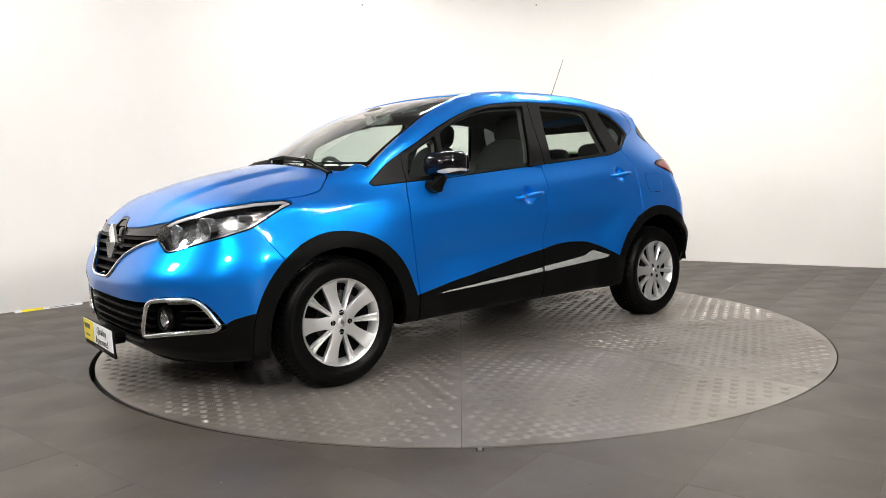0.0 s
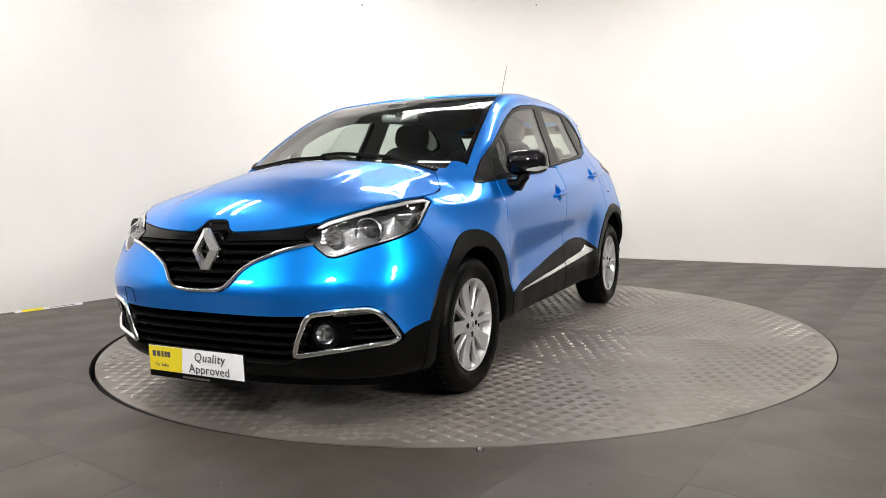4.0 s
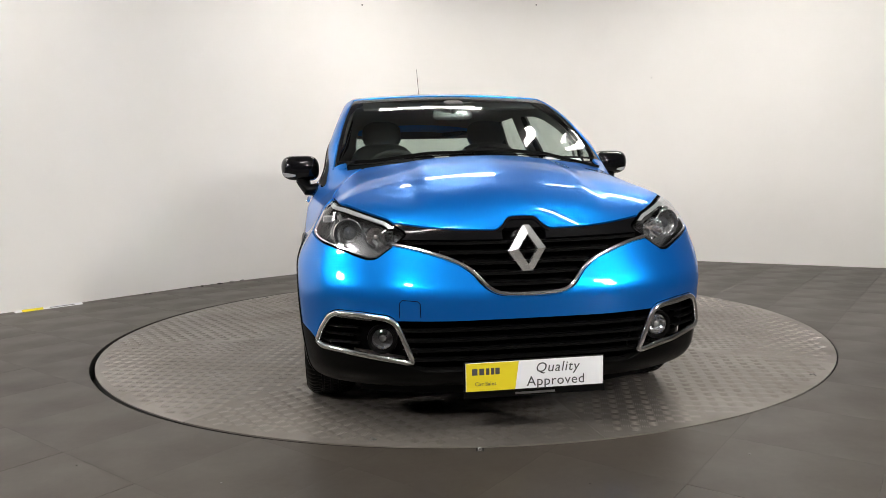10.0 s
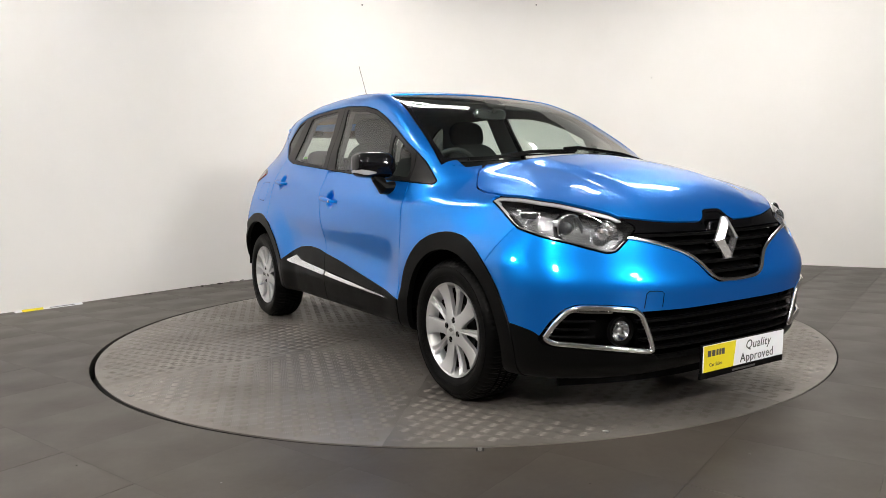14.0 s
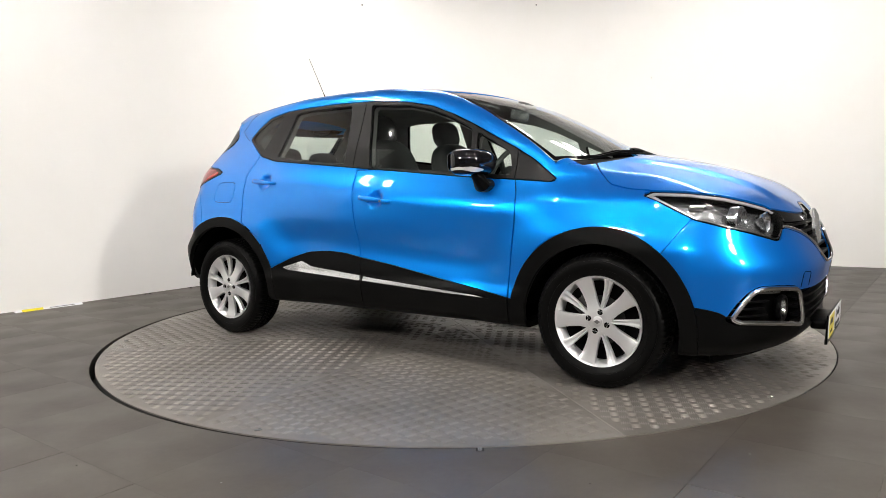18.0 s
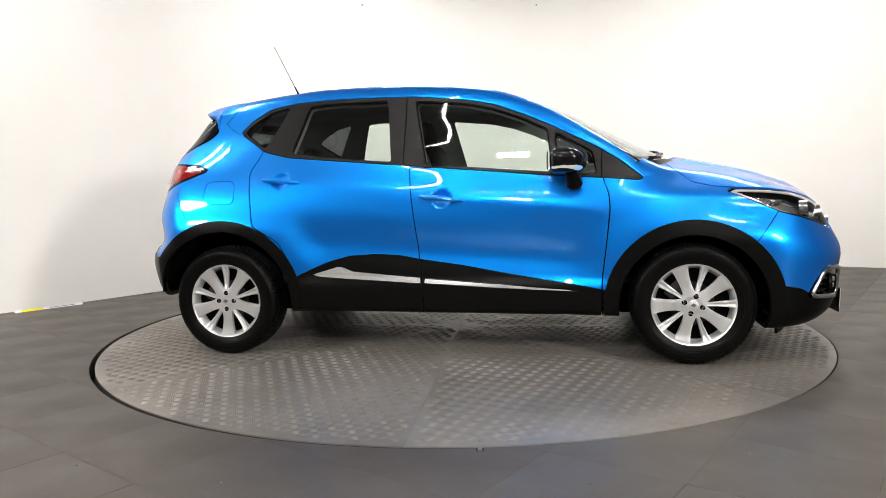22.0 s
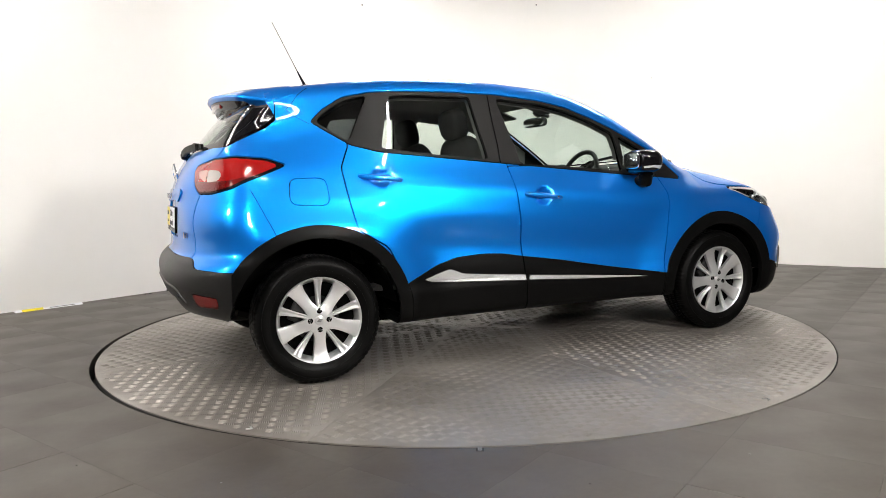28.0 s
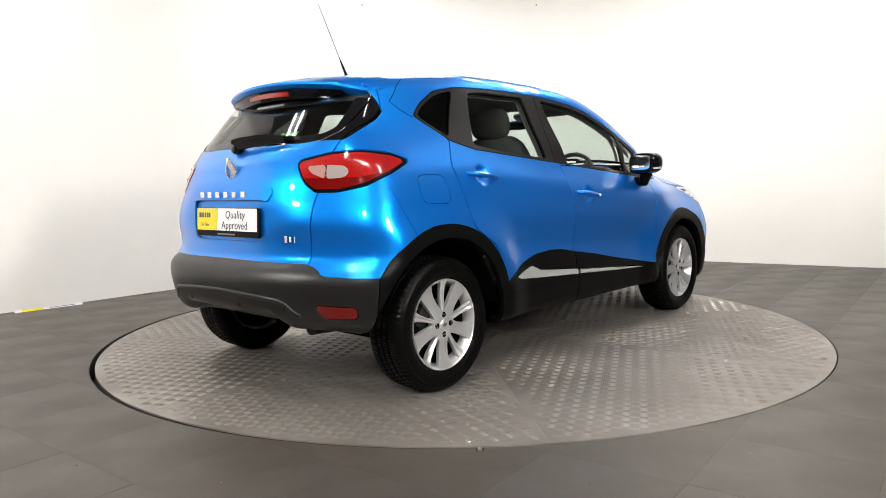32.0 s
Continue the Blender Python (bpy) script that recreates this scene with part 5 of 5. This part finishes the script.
FACE_F = Matrix(((0, 0, 1, 0), (1, 0, 0, 0), (0, 1, 0, 0), (0, 0, 0, 1)))
FACE_R = Matrix(((0, 0, -1, 0), (-1, 0, 0, 0), (0, 1, 0, 0), (0, 0, 0, 1)))
diamond(Matrix.Translation((2.094, 0, 0.718)) @ Matrix.Rotation(math.radians(-7), 4, "Y") @ FACE_F, 0.072, 0.092, 0.022, "front_emblem")
cpart("emblem_mount", blob((2.034, 0, 0.715), (0.05, 0.12, 0.16), 0.7), BAR)
diamond(Matrix.Translation((-1.866, 0, 1.050)) @ Matrix.Rotation(math.radians(-10), 4, "Y") @ FACE_R, 0.050, 0.066, 0.014, "rear_emblem")

# ---- fog lamps ----
FOG_EDGE = [(0.790, 0.372), (0.766, 0.434), (0.738, 0.480), (0.708, 0.494), (0.62, 0.491), (0.525, 0.479), (0.496, 0.460), (0.472, 0.404), (0.449, 0.346), (0.437, 0.316), (0.455, 0.313), (0.61, 0.338), (0.770, 0.356)]
for side in (1, -1):
    mesh = fog if side == 1 else mirrored(fog)
    ff = loop_field(FOG, Y(mesh[0]), Z(mesh[0]))
    pod = panel("fog_lamp_pod", shifted(mesh, -0.055), DARK, CAR, "black fog lamp recess in a chrome frame", 0.0)
    loop = rounded(FOG_EDGE, 0.018, 5)
    pts = [on_front(side * y, z, 0.004) for y, z in loop + loop[:2]]
    part("chrome_frame", tube(bmesh.new(), pts, 0.0115, 12), TRIMCHROME, pod, "chrome frame", True)
    c = on_front(side * 0.545, 0.395, -0.03)
    m = Matrix.Translation(c) @ Matrix.Rotation(math.radians(side * 8), 4, "Z") @ Matrix.Rotation(math.radians(90), 4, "Y")
    part("fog_bezel", lathe(bmesh.new(), [(0.040, -0.03), (0.058, -0.01), (0.056, 0.006), (0.046, 0.006), (0.038, -0.005)], m, 32), PLASTIC, pod, "", True)
    part("fog_bowl", lathe(bmesh.new(), [(0.0, -0.03), (0.022, -0.022), (0.039, 0.0)], m, 24), REFLECTOR, pod, "", True)
    part("fog_lens", lathe(bmesh.new(), [(0.0, 0.010), (0.022, 0.007), (0.039, -0.002)], m, 24), LENS, pod, "", True)
    part("fog_bulb", lathe(bmesh.new(), [(0.0, 0.0), (0.012, -0.006), (0.014, -0.02)], m, 12), STEEL, pod, "", True)
    for z, y0, y1 in ((0.375, 0.63, 0.78), (0.405, 0.65, 0.79), (0.435, 0.63, 0.79)):
        part("fin", strip([on_front(side * y, z, -0.035) for y in np.linspace(y0, y1, 6)], 0.006, 0.02), PLASTIC, pod)
    part("day_light", strip([on_front(side * y, 0.470 + 0.012 * (y - 0.56) / 0.2, -0.03) for y in np.linspace(0.58, 0.76, 7)], 0.014, 0.012), HOUSING, pod, "slim unlit day light")

part("tow_cover_seam", tube(bmesh.new(), [on_front(y, z, 0.0008) for y, z in ((-0.485, 0.484), (-0.484, 0.540), (-0.474, 0.550), (-0.420, 0.546), (-0.410, 0.536), (-0.408, 0.484))], 0.0014, 6), DARK, bump_f, "thin seam of the towing eye cover")

# ---- number plates, with bars for what is not lettered ----
def plate(name, m, parent=None):
    """A show plate with its front towards local z."""
    base = cpart(name, boxed(0.53, 0.116, 0.010, m @ Matrix.Translation((0, 0, -0.006)), 0.003), PLASTIC, parent, "white and yellow show plate in a black holder")
    part("plate_face", boxed(0.518, 0.106, 0.004, m @ Matrix.Translation((0, 0.002, 0.001)), 0.0015), PLATEWHITE, base, "white plate face")
    bm = bmesh.new()
    prism(bm, [(-0.257, -0.050), (-0.257, 0.054), (-0.062, 0.054), (-0.076, -0.050)], m @ Matrix.Translation((0, 0, 0.0028)), 0.0012)
    part("yellow_field", bm, PLATEYELLOW, base, "yellow field")
    bm = bmesh.new()
    for x, w in ((-0.226, 0.020), (-0.200, 0.018), (-0.178, 0.012), (-0.160, 0.012), (-0.142, 0.016)):
        box(bm, m @ Matrix.Translation((x, 0.022, 0.0045)), w, 0.024, 0.001)
    part("brand_bar", bm, INK, base, "dark bars in place of a brand name")
    lettering("small_lettering", "Car Sales", 0.021, m @ Matrix.Translation((-0.186, -0.024, 0.0045)), INK, base)
    lettering("plate_lettering", "Quality", 0.052, m @ Matrix.Translation((0.082, 0.024, 0.0045)), INK, base, shear=0.18, space=1.08)
    lettering("plate_lettering", "Approved", 0.052, m @ Matrix.Translation((0.078, -0.026, 0.0045)), INK, base, shear=0.0, space=1.06)
    part("holder_bar", boxed(0.15, 0.008, 0.001, m @ Matrix.Translation((0.0, -0.0675, 0.0)), 0), STEEL, base, "pale bar in place of small print")
    part("holder", boxed(0.535, 0.026, 0.012, m @ Matrix.Translation((0, -0.066, -0.007)), 0.003), PLASTIC, base)
    return base


plate("front_plate", Matrix.Translation((2.190, 0, 0.267)) @ Matrix.Rotation(math.radians(2), 4, "Y") @ FACE_F)
cpart("plate_bracket", blob((2.14, 0, 0.262), (0.09, 0.34, 0.06), 0.4), PLASTIC)
plate("rear_plate", Matrix.Translation((-1.906, 0, 0.822)) @ Matrix.Rotation(math.radians(3), 4, "Y") @ FACE_R)
# bars for the model name
for k in range(6):
    y = 0.20 - 0.072 * k
    p = on_rear(y, 0.941, 0.018)
    part("model_bar", boxed(0.006, 0.034, 0.028, Matrix.Translation(p), 0.002), BADGE, tailgate, "chrome bar in place of a letter")
for k, (w, h) in enumerate(((0.020, 0.030), (0.016, 0.024), (0.006, 0.028))):
    part("badge_bar", boxed(0.004, w, h, Matrix.Translation(on_rear(-0.435 - 0.024 * k, 0.742, 0.004)), 0.001), CHROME, tailgate, "small chrome bar badge")

# ---- tail lights ----
for side in (1, -1):
    mesh = taillight if side == 1 else mirrored(taillight)
    V = mesh[0]
    ft = loop_field(TAIL, -X(V) - Y(V), Z(V))
    lamp = panel("tail_light", shifted(mesh, -0.03), PIANO, CAR, "red wraparound tail light with white centre", 0.0)
    panel("lamp_edge", clip(mesh, np.minimum(0.014, 0.012 + 0.02 * step(1.0, 0.70, -X(V) - Y(V))) - ft), PIANO, lamp, "", 0.02, 0.001)
    core = clip(mesh, ft - np.minimum(0.014, 0.012 + 0.02 * step(1.0, 0.70, -X(V) - Y(V))))
    V = core[0]
    WH = rounded([(1.172, 1.062), (1.06, 1.055), (1.03, 1.032), (1.06, 1.006), (1.172, 1.000)], 0.015)
    PK = rounded([(1.305, 1.056), (1.180, 1.062), (1.180, 1.000), (1.26, 1.024)], 0.012)
    fw = loop_field(WH, -X(V) - Y(V), Z(V))
    fp = loop_field(PK, -X(V) - Y(V), Z(V))
    panel("white_lens", clip(core, fw), WHITELENS, lamp, "white reversing lens", 0.01, 0.005)
    panel("pale_lens", clip(core, fp), PINK, lamp, "pale red lens", 0.01, 0.005)
    red = clip(core, -np.maximum(fw, fp))
    deep = (1.005 + 0.02 * step(1.0, 0.8, -X(red[0]) - Y(red[0]))) - Z(red[0])
    panel("red_lens", clip(red, -deep), RED, lamp, "glossy red lens", 0.01, 0.004)
    inner_line = clip(core, 0.0026 - np.abs(-X(V) - Y(V) - 1.1765))
    panel("lamp_seam", inner_line, PIANO, lamp, "dark gap between the two halves of the lamp", 0.004, 0.0064)
    panel("deep_red_lens", clip(red, deep), DEEPRED, lamp, "dark red lower lens", 0.01, 0.003)
    refl = reflect if side == 1 else mirrored(reflect)
    panel("rear_reflector", refl, DEEPRED, rbump, "red reflector low in the rear bumper", 0.01, 0.004)
ridge = [on_rear(y, 0.498 - 0.018 * (y / 0.4) ** 2 - 0.055 * float(step(0.44, 0.53, abs(y))), 0.0) for y in np.linspace(-0.53, 0.53, 33)]
part("bumper_ridge", tube(bmesh.new(), ridge, 0.013, 12), BUMPER, rbump, "moulded ridge", True)
for y in (0.28, -0.16, -0.45):
    part("parking_sensor", lathe(bmesh.new(), [(0, 0.006), (0.010, 0.005), (0.012, 0)], Matrix.Translation(on_rear(y, 0.440, 0.004)) @ Matrix.Rotation(math.radians(-90), 4, "Y"), 16), SATIN, rbump, "", True)

# ---- spoiler ----
def build_spoiler():
    bm = bmesh.new()
    rows = []
    for y in np.linspace(-0.56, 0.56, 41):
        ay = abs(y)
        lead = on_top(-1.35 + 0.05 * ay, y, 0.003)
        xt = -1.672 + 0.50 * ay**2
        zt = 1.474 - 0.14 * ay**2 - 0.3 * max(0, ay - 0.45) ** 2
        tip = Vector((xt, y, zt))
        mid = on_top(-1.46 + 0.08 * ay, y, 0.005)
        q = mid.lerp(tip, 0.5) + Vector((0, 0, 0.008))
        w = float(step(0.43, 0.56, ay))
        end = Vector((-1.425, y, 1.418))
        tip = tip.lerp(end, w)
        q = mid.lerp(tip, 0.5) + Vector((0, 0, 0.008 * (1 - w)))
        under = tip + Vector((0.012, 0, -0.030 + 0.012 * w))
        root = Vector((-1.53 + 0.16 * ay**2, y, zt - 0.055)).lerp(end + Vector((0.03, 0, -0.02)), w)
        rows.append([bm.verts.new(v) for v in (lead, lead.lerp(mid, 0.5) + Vector((0, 0, 0.002)), mid, q, tip + Vector((0.02, 0, 0.006)), tip, tip + Vector((-0.003, 0, -0.012)), under, root, Vector((-1.38, y, lead.z - 0.06)))])
    for a, b in zip(rows, rows[1:]):
        for k in range(len(a) - 1):
            bm.faces.new((a[k], a[k + 1], b[k + 1], b[k]))
    bm.faces.new(rows[0])
    bm.faces.new(rows[-1][::-1])
    return bm


spoiler = cpart("roof_spoiler", build_spoiler(), PAINT, None, "blue roof spoiler with black underside")
bm = bmesh.new()
rows = []
for y in np.linspace(-0.46, 0.46, 21):
    zt, xt = 1.474 - 0.14 * y * y, -1.672 + 0.50 * y * y
    d = 1 - 0.6 * float(step(0.30, 0.46, abs(y)))
    rows.append([bm.verts.new(v) for v in ((xt + 0.016, y, zt - 0.032), (xt + 0.04, y, zt - 0.032 - 0.043 * d), (xt + 0.10, y, zt - 0.032 - 0.048 * d), (xt + 0.16, y, zt - 0.03))])
for a, b in zip(rows, rows[1:]):
    for k in range(3):
        bm.faces.new((a[k], a[k + 1], b[k + 1], b[k]))
part("spoiler_underside", bm, PIANO, spoiler, "gloss black underside", True)
part("brake_light", strip([(-1.645 + 0.50 * y * y, y, 1.420 - 0.14 * y * y) for y in np.linspace(-0.16, 0.16, 9)], 0.022, 0.012), RED, spoiler, "high red brake light")

# seams of the rear quarters, and a small sticker in the rear window
for side in (1, -1):
    pts = [on_side(x, z, side, 0.0006) for x, z in ((-1.250, 1.478), (-1.285, 1.455), (-1.306, 1.437), (-1.341, 1.392), (-1.372, 1.362))]
    part("quarter_seam", tube(bmesh.new(), pts, 0.0016, 6), DARK, shell)
    pts = [on_side(x, z, side, 0.0006) for x, z in ((-1.372, 1.362), (-1.329, 1.324), (-1.266, 1.288))]
    part("quarter_seam", tube(bmesh.new(), pts, 0.0013, 6), DARK, shell)
for k, (y, w) in enumerate(((-0.235, 0.022), (-0.262, 0.022), (-0.290, 0.022), (-0.320, 0.026))):
    part("sticker_bar", boxed(0.001, w, 0.024, Matrix.Translation(on_rear(y, 1.212, -0.012)) @ Matrix.Rotation(radians(38), 4, "Y")), GREENPRINT, rear_pane, "small green sticker bar")

# pale print across the top of the rear window
for k in range(11):
    w = (0.012, 0.008, 0.010)[k % 3]
    part("print_bar", boxed(0.001, w, 0.014, Matrix.Translation(on_rear(0.115 - 0.021 * k, 1.372, 0.001)) @ Matrix.Rotation(radians(40), 4, "Y")), PLATEWHITE, rear_pane, "small pale bar in place of print")

# ---- aerial, wipers ----
aerial = cpart("aerial", tube(bmesh.new(), [(-1.118, 0, 1.555), (-1.135, 0, 1.588), (-1.165, 0, 1.647), (-1.168, 0, 1.653), (-1.302, 0, 1.922)], [0.011, 0.008, 0.0045, 0.0024, 0.0017], 10), PIANO, None, "thin black roof aerial")
part("aerial_base", blob((-1.112, 0, 1.560), (0.07, 0.04, 0.03), 0.8), PLASTIC, aerial)
for name, pts in (("wiper", [(1.215, 0.62), (1.19, 0.35), (1.185, 0.05), (1.20, -0.06)]), ("wiper", [(1.235, -0.02), (1.20, -0.25), (1.17, -0.50), (1.12, -0.60)])):
    w = cpart(name, strip([on_top(x, y, 0.010) for x, y in pts], 0.012, 0.012), PLASTIC, None, "black windscreen wiper")
    part("blade", strip([on_top(x - 0.018, y, 0.004) for x, y in pts], 0.018, 0.006), RUBBER, w)
rw = cpart("rear_wiper", strip([on_rear(0.02, 1.165, 0.036), on_rear(-0.10, 1.180, 0.042), on_rear(-0.22, 1.186, 0.038), on_rear(-0.33, 1.186, 0.030)], 0.034, 0.018), PLASTIC, None, "black rear wiper")
part("wiper_boss", blob(on_rear(0.02, 1.158, 0.018), (0.055, 0.07, 0.05), 0.8), PIANO, rw)
part("blade", strip([on_rear(0.12, 1.198, 0.016), on_rear(0.05, 1.206, 0.020), on_rear(-0.12, 1.210, 0.022), on_rear(-0.36, 1.190, 0.016)], 0.022, 0.014), RUBBER, rw)

# ---- door mirrors and handles ----
for side in (1, -1):
    i = 0 if side == 1 else 1

    def shell_point(u, a, grow=0.0):
        """On the mirror's housing: u from door to tip, a round the section from the front."""
        v = 2 * u - 1
        k = max(0.0, 1 - abs(v) ** 4.5) ** (1 / 2.4)
        h, w = (0.143 - 0.014 * u) * k + 2 * grow, (0.205 - 0.045 * u) * k + 2 * grow
        ca, sa = math.cos(a), math.sin(a)
        px = w / 2 * math.copysign(abs(ca) ** (0.85 if ca > 0 else 0.35), ca)
        pz = h / 2 * math.copysign(abs(sa) ** (0.85 if ca > 0 else 0.6), sa)
        return Vector((0.674 - 0.02 * u * u + px, side * (0.785 + 0.205 * u), 1.070 + 0.006 * u + pz))

    bm = bmesh.new()
    rows = []
    for k in range(25):
        u = 0.5 - 0.4995 * math.cos(math.pi * k / 24)
        rows.append([bm.verts.new(shell_point(u, 2 * math.pi * j / 32)) for j in range(32)])
    for a, b in zip(rows, rows[1:]):
        for j in range(32):
            bm.faces.new((a[j], a[(j + 1) % 32], b[(j + 1) % 32], b[j]))
    bm.faces.new(rows[0][::-1])
    bm.faces.new(rows[-1])
    mirror = cpart("door_mirror", bm, PIANO, doors_f[i], "gloss black door mirror with clear indicator")
    bm = bmesh.new()
    # a band low on the housing, from its front round the tip to the back
    turnings = ((0.60, -30, 0.60, -36), (0.70, -26, 0.70, -44), (0.80, -24, 0.80, -50), (0.93, -26, 0.92, -58), (0.975, -45, 0.955, -75), (0.99, -90, 0.965, -92), (0.975, -135, 0.955, -110), (0.94, -152, 0.93, -130), (0.88, -158, 0.88, -148))
    rows = []
    for a, b in zip(turnings, turnings[1:]):
        for q in (0.0, 0.25, 0.5, 0.75):
            u0, a0, u1, a1 = (x + (y - x) * q for x, y in zip(a, b))
            rows.append([bm.verts.new(shell_point(u0 + (u1 - u0) * w, math.radians(a0 + (a1 - a0) * w), 0.0016)) for w in (0.0, 0.33, 0.66, 1.0)])
    for a, b in zip(rows, rows[1:]):
        for q in range(3):
            bm.faces.new((a[q], a[q + 1], b[q + 1], b[q]))
    cpart("mirror_indicator", bm, CLEAR, doors_f[i], "clear indicator lens")
    base = on_side(0.70, 0.955, side, -0.02)
    part_ob = cpart("mirror_arm", tube(bmesh.new(), [base, (0.700, side * 0.85, 0.955), (0.690, side * 0.872, 1.00), (0.672, side * 0.875, 1.04)], [0.048, 0.046, 0.042, 0.04], 12, 0.75), PLASTIC, doors_f[i])
    cpart("mirror_glass", blob((0.566, side * 0.885, 1.078), (0.006, 0.145, 0.095), 0.5), CHROME, doors_f[i], "mirror glass")
    for k, (own, x0, z0, x1, z1) in enumerate(((doors_f, -0.125, 0.905, 0.105, 0.878), (doors_r, -1.061, 1.017, -0.841, 0.995))):
        pts, rad = [], []
        y_in, y_out = on_side(x0, z0, side).y, on_side(x1, z1, side).y
        for u in np.linspace(0, 1, 17):
            lift = 0.030 * min(1, math.sin(math.pi * u) * 2.4) - 0.006
            pts.append(Vector((x0 + (x1 - x0) * u, y_in + (y_out - y_in) * u + side * lift, z0 + (z1 - z0) * u)))
            rad.append(0.0105 + 0.0045 * math.sin(math.pi * min(1, u * 1.3)))
        cpart("door_handle", tube(bmesh.new(), pts, rad, 12), PAINT, own[i], "body-coloured pull handle")
        if k == 0:
            c = pts[13]
            part_b = lathe(bmesh.new(), [(0, 0.0165), (0.005, 0.0165), (0.007, 0.012)], Matrix.Translation(c) @ Matrix.Rotation(math.radians(-90 * side), 4, "X"), 14)
            cpart("door_lock", part_b, CHROME, own[i])

# ---- cabin ----
def cabin(name, bm, material, label=""):
    return cpart(name, bm, material, None, label)


dash = cabin("dashboard", blob((0.93, 0, 0.90), (0.50, 1.36, 0.30), 0.5), TRIM, "dark grey dashboard")
part("instrument_hood", blob((0.80, -0.36, 1.02), (0.22, 0.36, 0.10), 0.6), TRIM, dash)
part("centre_stack", blob((0.72, 0, 0.86), (0.12, 0.30, 0.30), 0.4), PIANO, dash)
wheel_m = pose(0.56, -0.36, 0.99, 0, -66, 0)
bm = bmesh.new()
ringpts = [wheel_m @ Vector((0.18 * math.cos(2 * math.pi * k / 32), 0.18 * math.sin(2 * math.pi * k / 32), 0)) for k in range(33)]
sw = cabin("steering_wheel", tube(bm, ringpts, 0.015, 8), TRIM, "dark steering wheel on the right")
part("airbag_cover", lathe(bmesh.new(), [(0, 0.03), (0.06, 0.025), (0.08, 0.0), (0, -0.02)], wheel_m, 20), TRIM, sw, "", True)
for a in (0, 140, 220):
    part("wheel_spoke", tube(bmesh.new(), [wheel_m @ Vector((0.05 * math.cos(radians(a + 90)), 0.05 * math.sin(radians(a + 90)), 0)), wheel_m @ Vector((0.175 * math.cos(radians(a + 90)), 0.175 * math.sin(radians(a + 90)), 0))], 0.016, 8), TRIM, sw)
part("column", tube(bmesh.new(), [wheel_m @ Vector((0, 0, 0)), wheel_m @ Vector((0, 0, -0.25))], 0.05, 10), TRIM, sw)
for side in (1, -1):
    y = 0.37 * side
    seat = cabin("front_seat", blob((0.10, y, 0.60), (0.56, 0.50, 0.20), 0.55), CLOTH, "dark grey cloth front seat")
    part("backrest", blob((-0.22, y, 0.93), (0.17, 0.48, 0.66), 0.6, Matrix.Rotation(math.radians(-16), 3, "Y")), CLOTH, seat, "", True)
    part("headrest", blob((-0.335, y, 1.315), (0.11, 0.27, 0.19), 0.7, Matrix.Rotation(math.radians(-12), 3, "Y")), CLOTH, seat, "", True)
    for dy in (-0.06, 0.06):
        part("headrest_post", tube(bmesh.new(), [(-0.31, y + dy, 1.19), (-0.33, y + dy, 1.27)], 0.007, 8), STEEL, seat)
bench = cabin("rear_bench", blob((-0.83, 0, 0.62), (0.50, 1.24, 0.20), 0.5), CLOTH, "dark grey cloth rear bench")
part("backrest", blob((-1.10, 0, 0.88), (0.16, 1.24, 0.54), 0.45, Matrix.Rotation(math.radians(-18), 3, "Y")), CLOTH, bench, "", True)
for y in (0.37, -0.37, 0.0):
    part("headrest", blob((-1.20, y, 1.175 if y else 1.15), (0.10, 0.26, 0.14), 0.7), CLOTH, bench, "", True)
cabin("parcel_shelf", boxed(0.42, 1.10, 0.02, Matrix.Translation((-1.45, 0, 1.03)), 0.006), TRIM, "black parcel shelf")
cabin("centre_console", blob((0.25, 0, 0.62), (0.80, 0.20, 0.22), 0.4), TRIM)
cabin("cabin_floor", boxed(2.6, 1.3, 0.03, Matrix.Translation((-0.2, 0, 0.42)), 0.01), TRIM)
rm = cabin("rear_view_mirror", blob((0.47, 0.0, 1.375), (0.035, 0.24, 0.065), 0.5, Matrix.Rotation(radians(6), 3, "Z")), HOUSING, "interior mirror under the windscreen top")
part("mirror_face", blob((0.452, -0.002, 1.375), (0.006, 0.225, 0.052), 0.5, Matrix.Rotation(radians(6), 3, "Z")), CHROME, rm)
part("mirror_stem", tube(bmesh.new(), [(0.50, 0, 1.385), (0.53, 0, 1.43)], 0.012, 8), TRIM, rm)
part("sensor_box", blob((0.515, 0, 1.43), (0.10, 0.12, 0.03), 0.6, Matrix.Rotation(radians(26), 3, "Y")), TRIM, rm)
cabin("sun_visor", boxed(0.16, 0.36, 0.012, Matrix.Translation((0.34, -0.34, 1.44)) @ Matrix.Rotation(radians(20), 4, "Y"), 0.004), TRIM)
cabin("sun_visor", boxed(0.16, 0.36, 0.012, Matrix.Translation((0.34, 0.34, 1.44)) @ Matrix.Rotation(radians(20), 4, "Y"), 0.004), TRIM)
cabin("windscreen_paper", boxed(0.10, 0.20, 0.001, Matrix.Translation((1.02, 0.50, 1.075)) @ Matrix.Rotation(radians(25), 4, "Y")), PLATEWHITE, "white paper sticker low in the windscreen")


# ---- what moves ----
def motions():
    rows = [(t, pose(0, 0, 0, 0, 0, TURN_START + TURN_RATE * t)) for t in range(0, 33)]
    walk(CAR, rows)
    walk(TABLE, rows)


motions()
